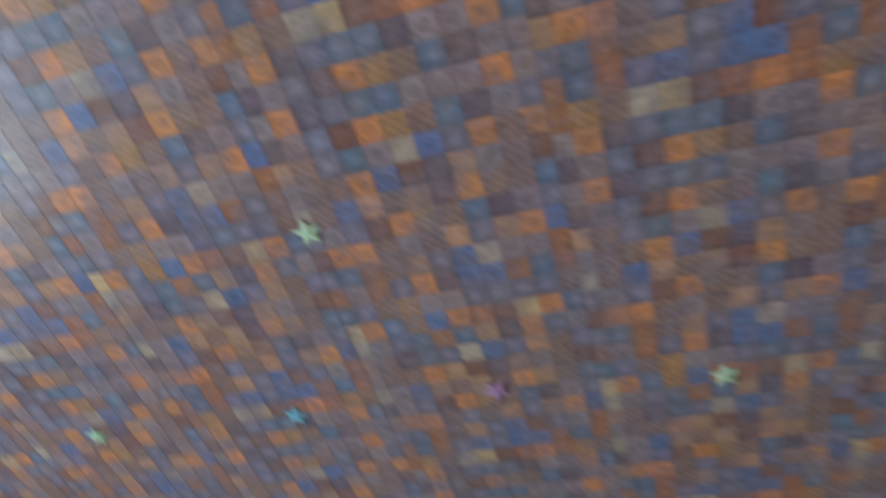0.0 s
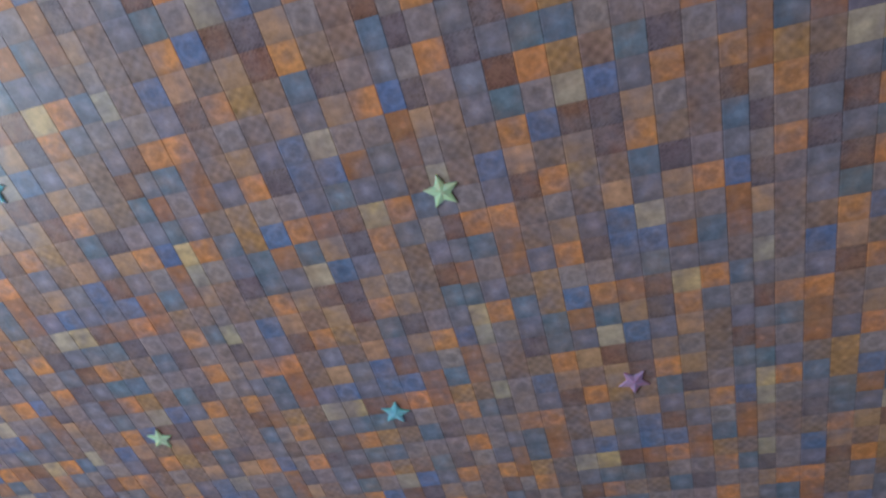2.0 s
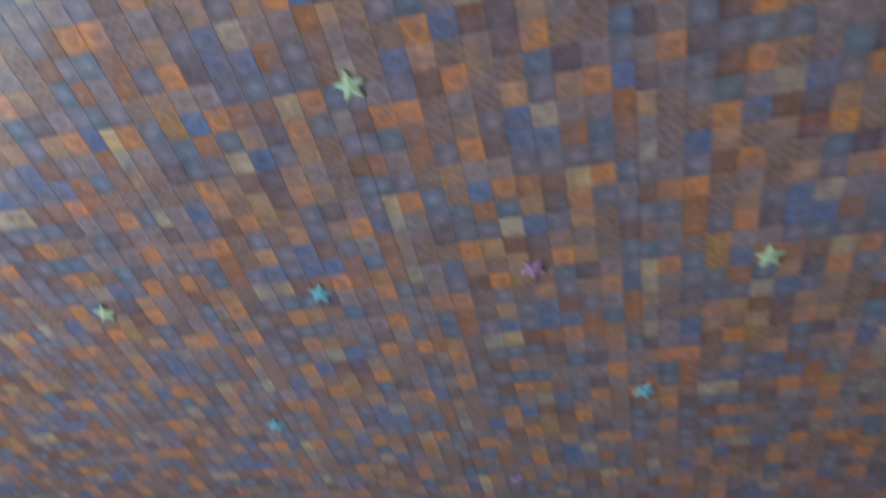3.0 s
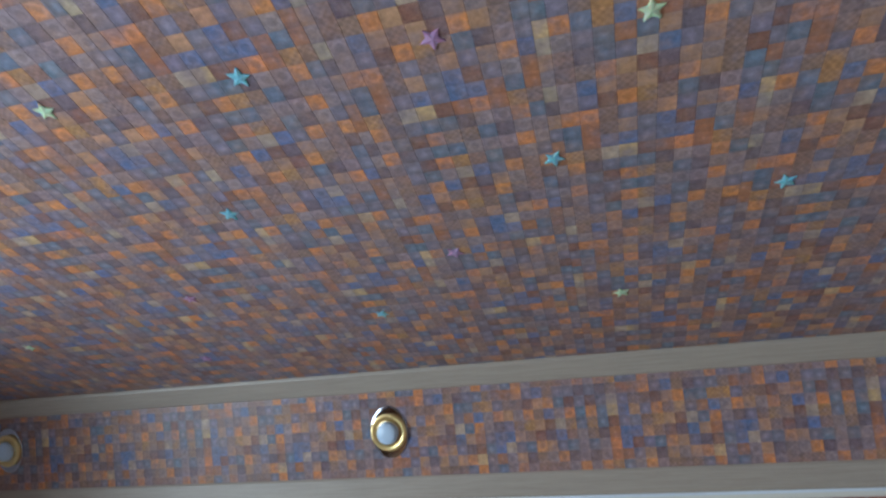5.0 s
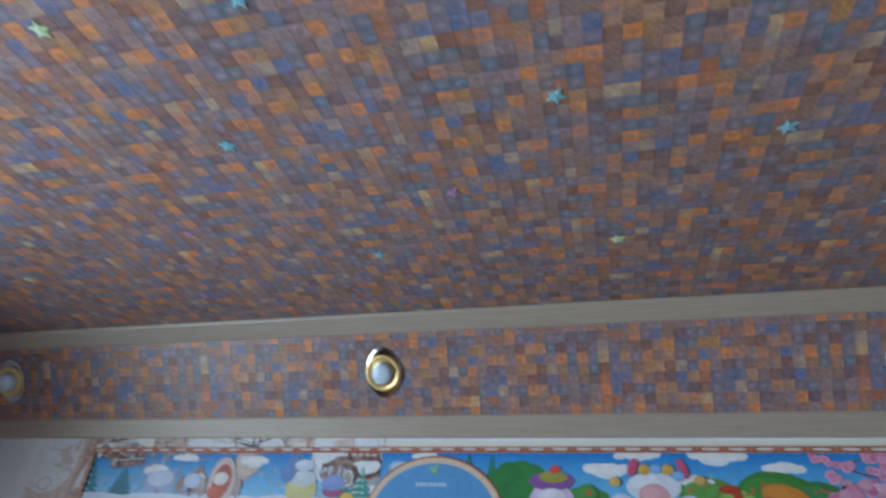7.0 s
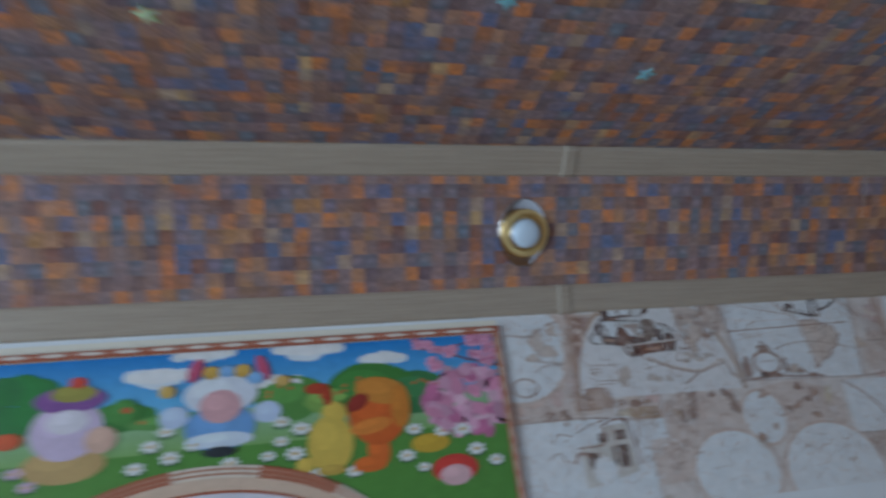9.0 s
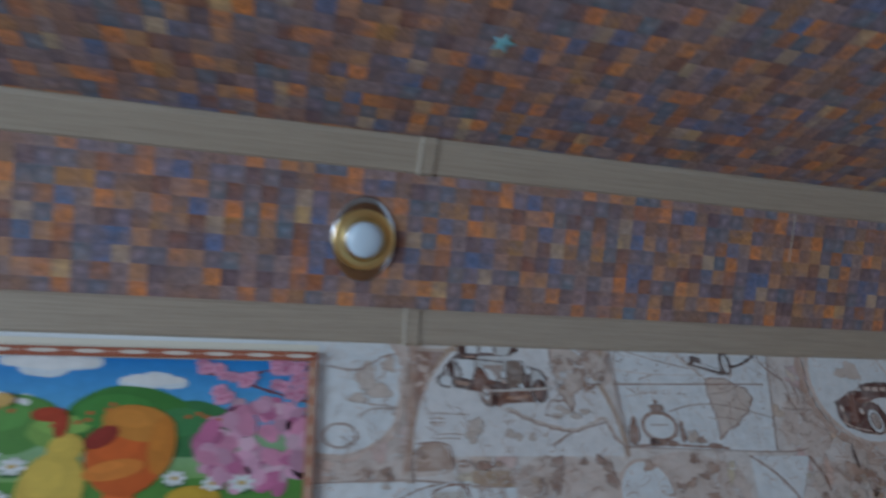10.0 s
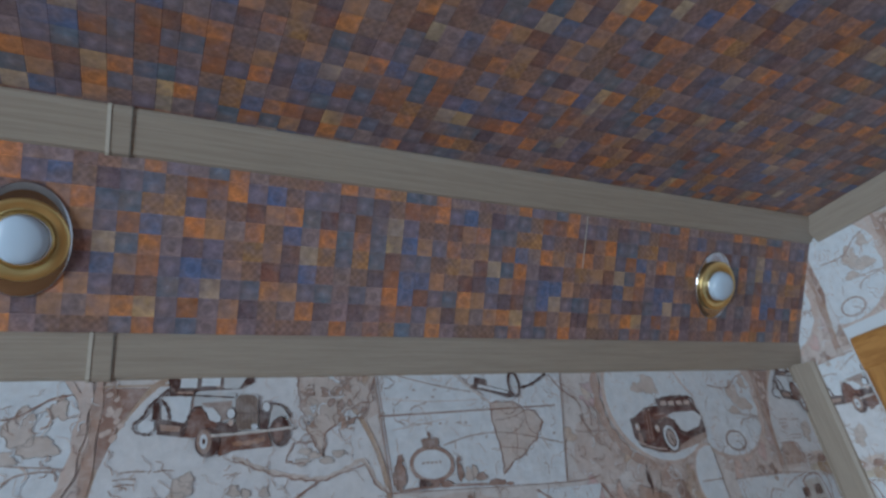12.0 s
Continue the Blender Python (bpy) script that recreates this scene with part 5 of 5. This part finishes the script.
# border: rust band with pale lozenges
p = Print().rect(MX0, 2.1072, MX1, 2.1200, RUST, 20).rect(MX0, MZ0, MX0 + 0.014, 2.1065, (0.50, 0.24, 0.16), 20).rect(MX1 - 0.013, MZ0, MX1, 2.1065, (0.50, 0.24, 0.17), 20)
n = 37
for k in range(n):
    u = MX0 + (k + 0.5) * (MX1 - MX0) / n
    p.ellipse(u, 2.1136, 0.0185, 0.0028, (0.74, 0.68, 0.64), 21, steps=20)
    p.ellipse(u + 0.5 * (MX1 - MX0) / n, 2.1136, 0.0016, 0.0016, (0.74, 0.62, 0.56), 21, steps=8)
for k in range(34):
    z = 2.09 - 0.026 * k
    for x in (MX0 + 0.007, MX1 - 0.0065):
        p.ellipse(x, z, 0.0035, 0.009, (0.62, 0.42, 0.33), 21, steps=14)
mural_part("border", p, "rust-coloured printed border with pale lozenges")

# ---- spotlights in the sloping band ----


def spotlight():
    """Oval chrome plate, swivelling gold ring and frosted bulb; z is the way out of the band."""
    e = bpy.data.objects.new("spotlight", None)
    scene.collection.objects.link(e)
    part("base_plate", lathe_bm([(0.0, 0.0005), (0.0480, 0.0005), (0.0480, 0.0014), (0.0475, 0.0024), (0.0466, 0.0029), (0.0405, 0.0031), (0.0, 0.0031)], 56, 1.0, 1.36), CHROME, e, "oval chrome plate, dimmed in place of dark reflections", True)
    part("swivel_ring", lathe_bm([(0.0420, 0.002), (0.0445, 0.0050), (0.0462, 0.0085), (0.0462, 0.0102), (0.0450, 0.0113), (0.0432, 0.0117), (0.0350, 0.0108), (0.0330, 0.0098), (0.0322, 0.0080),
                                  (0.0322, 0.0068), (0.0310, 0.0052), (0.0290, 0.0045), (0.0, 0.0045)], 56), GOLD, e, "gold ring with a rolled rim", True)
    part("collar", lathe_bm([(0.0262, 0.0046), (0.0262, 0.0118), (0.0270, 0.0128), (0.0282, 0.0126), (0.0286, 0.0116), (0.0286, 0.0046)], 48), SILVER, e, "thin silver collar round the bulb", True)
    part("bulb", lathe_bm([(0.0250, 0.0050), (0.0268, 0.0150), (0.0266, 0.0200), (0.0250, 0.0245), (0.0205, 0.0275), (0.0140, 0.0295), (0.0070, 0.0305), (0.0, 0.0308)], 48), BULB, e, "frosted white reflector bulb, unlit", True)
    return e


first_spot = tagged(spotlight(), "unlit recessed spotlight with chrome plate, gold ring and frosted bulb", "spotlight", "spotlights along the band")
along = Vector((1, 0, 0))
facing = Matrix((along, BAND_NORMAL.cross(along), BAND_NORMAL)).transposed().to_4x4()
for n, (x, down) in enumerate(((-1.585, 0.1390), (-0.3985, 0.1450), (0.772, 0.1520), (1.873, 0.1470))):
    m = Matrix.Translation(Vector((x, 0, 0)) + BAND_TOP + BAND_DIR * down) @ facing
    if n == 0:
        first_spot.matrix_basis = m
    else:
        copy_thing(first_spot, m)

# ---- plastic stars on the ceiling ----


def star_material(name, colour):
    m = material(name, colour, 0.35)
    n = Nodes(m)
    g = n.noise(n.coords(), 60, 3)
    n.link(n.ramp(g, [(0.3, tuple(c * 0.86 for c in colour)), (0.7, colour)]), n.bsdf.inputs["Base Color"])
    n.bsdf.inputs["Subsurface Weight"].default_value = 0.5
    n.bsdf.inputs["Subsurface Scale"].default_value = 0.004
    return m


STAR_INKS = {"green": star_material("pale_green_plastic", (0.54, 0.67, 0.45)), "blue": star_material("sky_blue_plastic", (0.22, 0.52, 0.62)), "pink": star_material("lilac_pink_plastic", (0.44, 0.25, 0.42))}


def star_mesh(mat):
    bm = bmesh.new()
    top = bm.verts.new((0, 0, 0.0026))
    rim, base = [], []
    for k in range(10):
        a, r = math.pi / 2 + k * math.pi / 5, 0.0170 if k % 2 == 0 else 0.0081
        rim.append(bm.verts.new((r * 0.93 * math.cos(a), r * 0.93 * math.sin(a), 0.0013 if k % 2 == 0 else 0.0011)))
        base.append(bm.verts.new((r * math.cos(a), r * math.sin(a), 0.0001)))
    for k in range(10):
        j = (k + 1) % 10
        bm.faces.new((top, rim[k], rim[j]))
        bm.faces.new((rim[k], base[k], base[j], rim[j]))
    bm.faces.new(base[::-1])
    bmesh.ops.recalc_face_normals(bm, faces=bm.faces[:])
    bmesh.ops.bevel(bm, geom=[e for e in bm.edges if any(v is top for v in e.verts)], offset=0.0004, segments=1, affect="EDGES")
    me = bpy.data.meshes.new("star")
    bm.to_mesh(me)
    bm.free()
    me.materials.append(mat)
    return me


STARS = [
    ("green", -0.147, 0.830, -3), ("blue", -0.267, 1.076, 15), ("pink", -0.012, 1.078, 40), ("green", 0.236, 1.099, 70), ("green", -0.560, 1.066, 10),
    ("blue", 0.104, 1.313, 30), ("blue", 0.430, 1.436, 55), ("blue", -0.432, 1.327, 15), ("pink", -0.093, 1.514, 35), ("green", 0.188, 1.712, 60),
    ("blue", -0.297, 1.702, 25), ("pink", -0.666, 1.562, 0), ("blue", 0.902, 1.777, 10), ("blue", 0.634, 1.652, 40), ("blue", -0.557, 0.734, 15),
    ("pink", -0.813, 1.070, 30), ("green", -0.945, 1.320, 20), ("green", -1.202, 1.691, 45), ("pink", -0.801, 1.830, 20),
]
STAR_MESHES = {k: star_mesh(m) for k, m in STAR_INKS.items()}
STAR_WORDS = {"green": "pale green glow-in-the-dark plastic star stuck on the ceiling", "blue": "sky-blue glow-in-the-dark plastic star stuck on the ceiling", "pink": "lilac-pink glow-in-the-dark plastic star stuck on the ceiling"}
for colour, x, y, turn in STARS:
    ob = new("ceiling_star", STAR_MESHES[colour])
    ob.matrix_basis = pose(x, y, CEIL - 0.0001, 180, 0, turn)
    tagged(ob, STAR_WORDS[colour], "star", "stars on the ceiling")

# ---- door in the papered wall ----
door = new("door_1")
tagged(door, "closed brown wooden door in an orange pine frame", "door", kind="structure")
CASING, PROUD = 0.062, 0.030
y1, y0 = DY1, DY1 - DW
x0, x1 = RIGHT_X - PROUD, RIGHT_X + 0.02
part("casing_post", extrude_bm([(x0 + 0.004, y1 - 0.004), (x0, y1), (x0, y1 + CASING - 0.008), (x0 + 0.004, y1 + CASING), (RIGHT_X - 0.0002, y1 + CASING), (RIGHT_X + 0.0, y1 - 0.004)], 0.0, DZ, "z"), DOOR_WOOD, door, "orange pine casing")
part("casing_post", extrude_bm([(x0, y0), (RIGHT_X - 0.0002, y0), (RIGHT_X - 0.0002, y0 - CASING), (x0, y0 - CASING)], 0.0, DZ, "z"), DOOR_WOOD, door)
part("casing_head", extrude_bm([(x0 + 0.004, DZ - 0.004), (x0, DZ + 0.0015), (x0, DZ + CASING - 0.008), (x0 + 0.004, DZ + CASING), (RIGHT_X - 0.0002, DZ + CASING), (RIGHT_X - 0.0002, DZ - 0.004)], y0 - CASING, y1 + CASING, "y"), DOOR_WOOD_Y, door)
part("jamb", box_bm(RIGHT_X + 0.0005, y1 - 0.028, 0, RIGHT_X + 0.145, y1 - 0.0005, DZ - 0.0005, 0.002), DOOR_WOOD, door)
part("jamb", box_bm(RIGHT_X + 0.0005, y0 + 0.0005, 0, RIGHT_X + 0.145, y0 + 0.028, DZ - 0.0005, 0.002), DOOR_WOOD, door)
part("jamb_head", box_bm(RIGHT_X + 0.0005, y0 + 0.029, DZ - 0.03, RIGHT_X + 0.145, y1 - 0.029, DZ - 0.0005, 0.002), DOOR_WOOD_Y, door)
part("leaf", box_bm(RIGHT_X + 0.060, y0 + 0.031, 0.005, RIGHT_X + 0.100, y1 - 0.031, DZ - 0.033, 0.003), DOOR_DARK, door, "dark brown door leaf")

# ---- window that lets the daylight in ----
window = new("window_1")
tagged(window, "white framed window in the papered side wall", "window", kind="structure")
FRAME_WHITE = paper_material("white_window_frame", (0.78, 0.78, 0.77), 0.03)
for a0, b0, a1, b1 in ((WY0, WZ0, WY0 + 0.06, WZ1), (WY1 - 0.06, WZ0, WY1, WZ1), (WY0 + 0.06, WZ0, WY1 - 0.06, WZ0 + 0.06), (WY0 + 0.06, WZ1 - 0.06, WY1 - 0.06, WZ1), (0.25, WZ0 + 0.06, 0.31, WZ1 - 0.06)):
    part("window_frame", box_bm(LEFT_X - 0.09, a0, b0, LEFT_X - 0.03, a1, b1, 0.003), FRAME_WHITE, window)
part("window_sill", box_bm(LEFT_X - 0.03, WY0 - 0.05, WZ0 - 0.03, LEFT_X + 0.12, WY1 + 0.05, WZ0 - 0.001, 0.004), FRAME_WHITE, window)
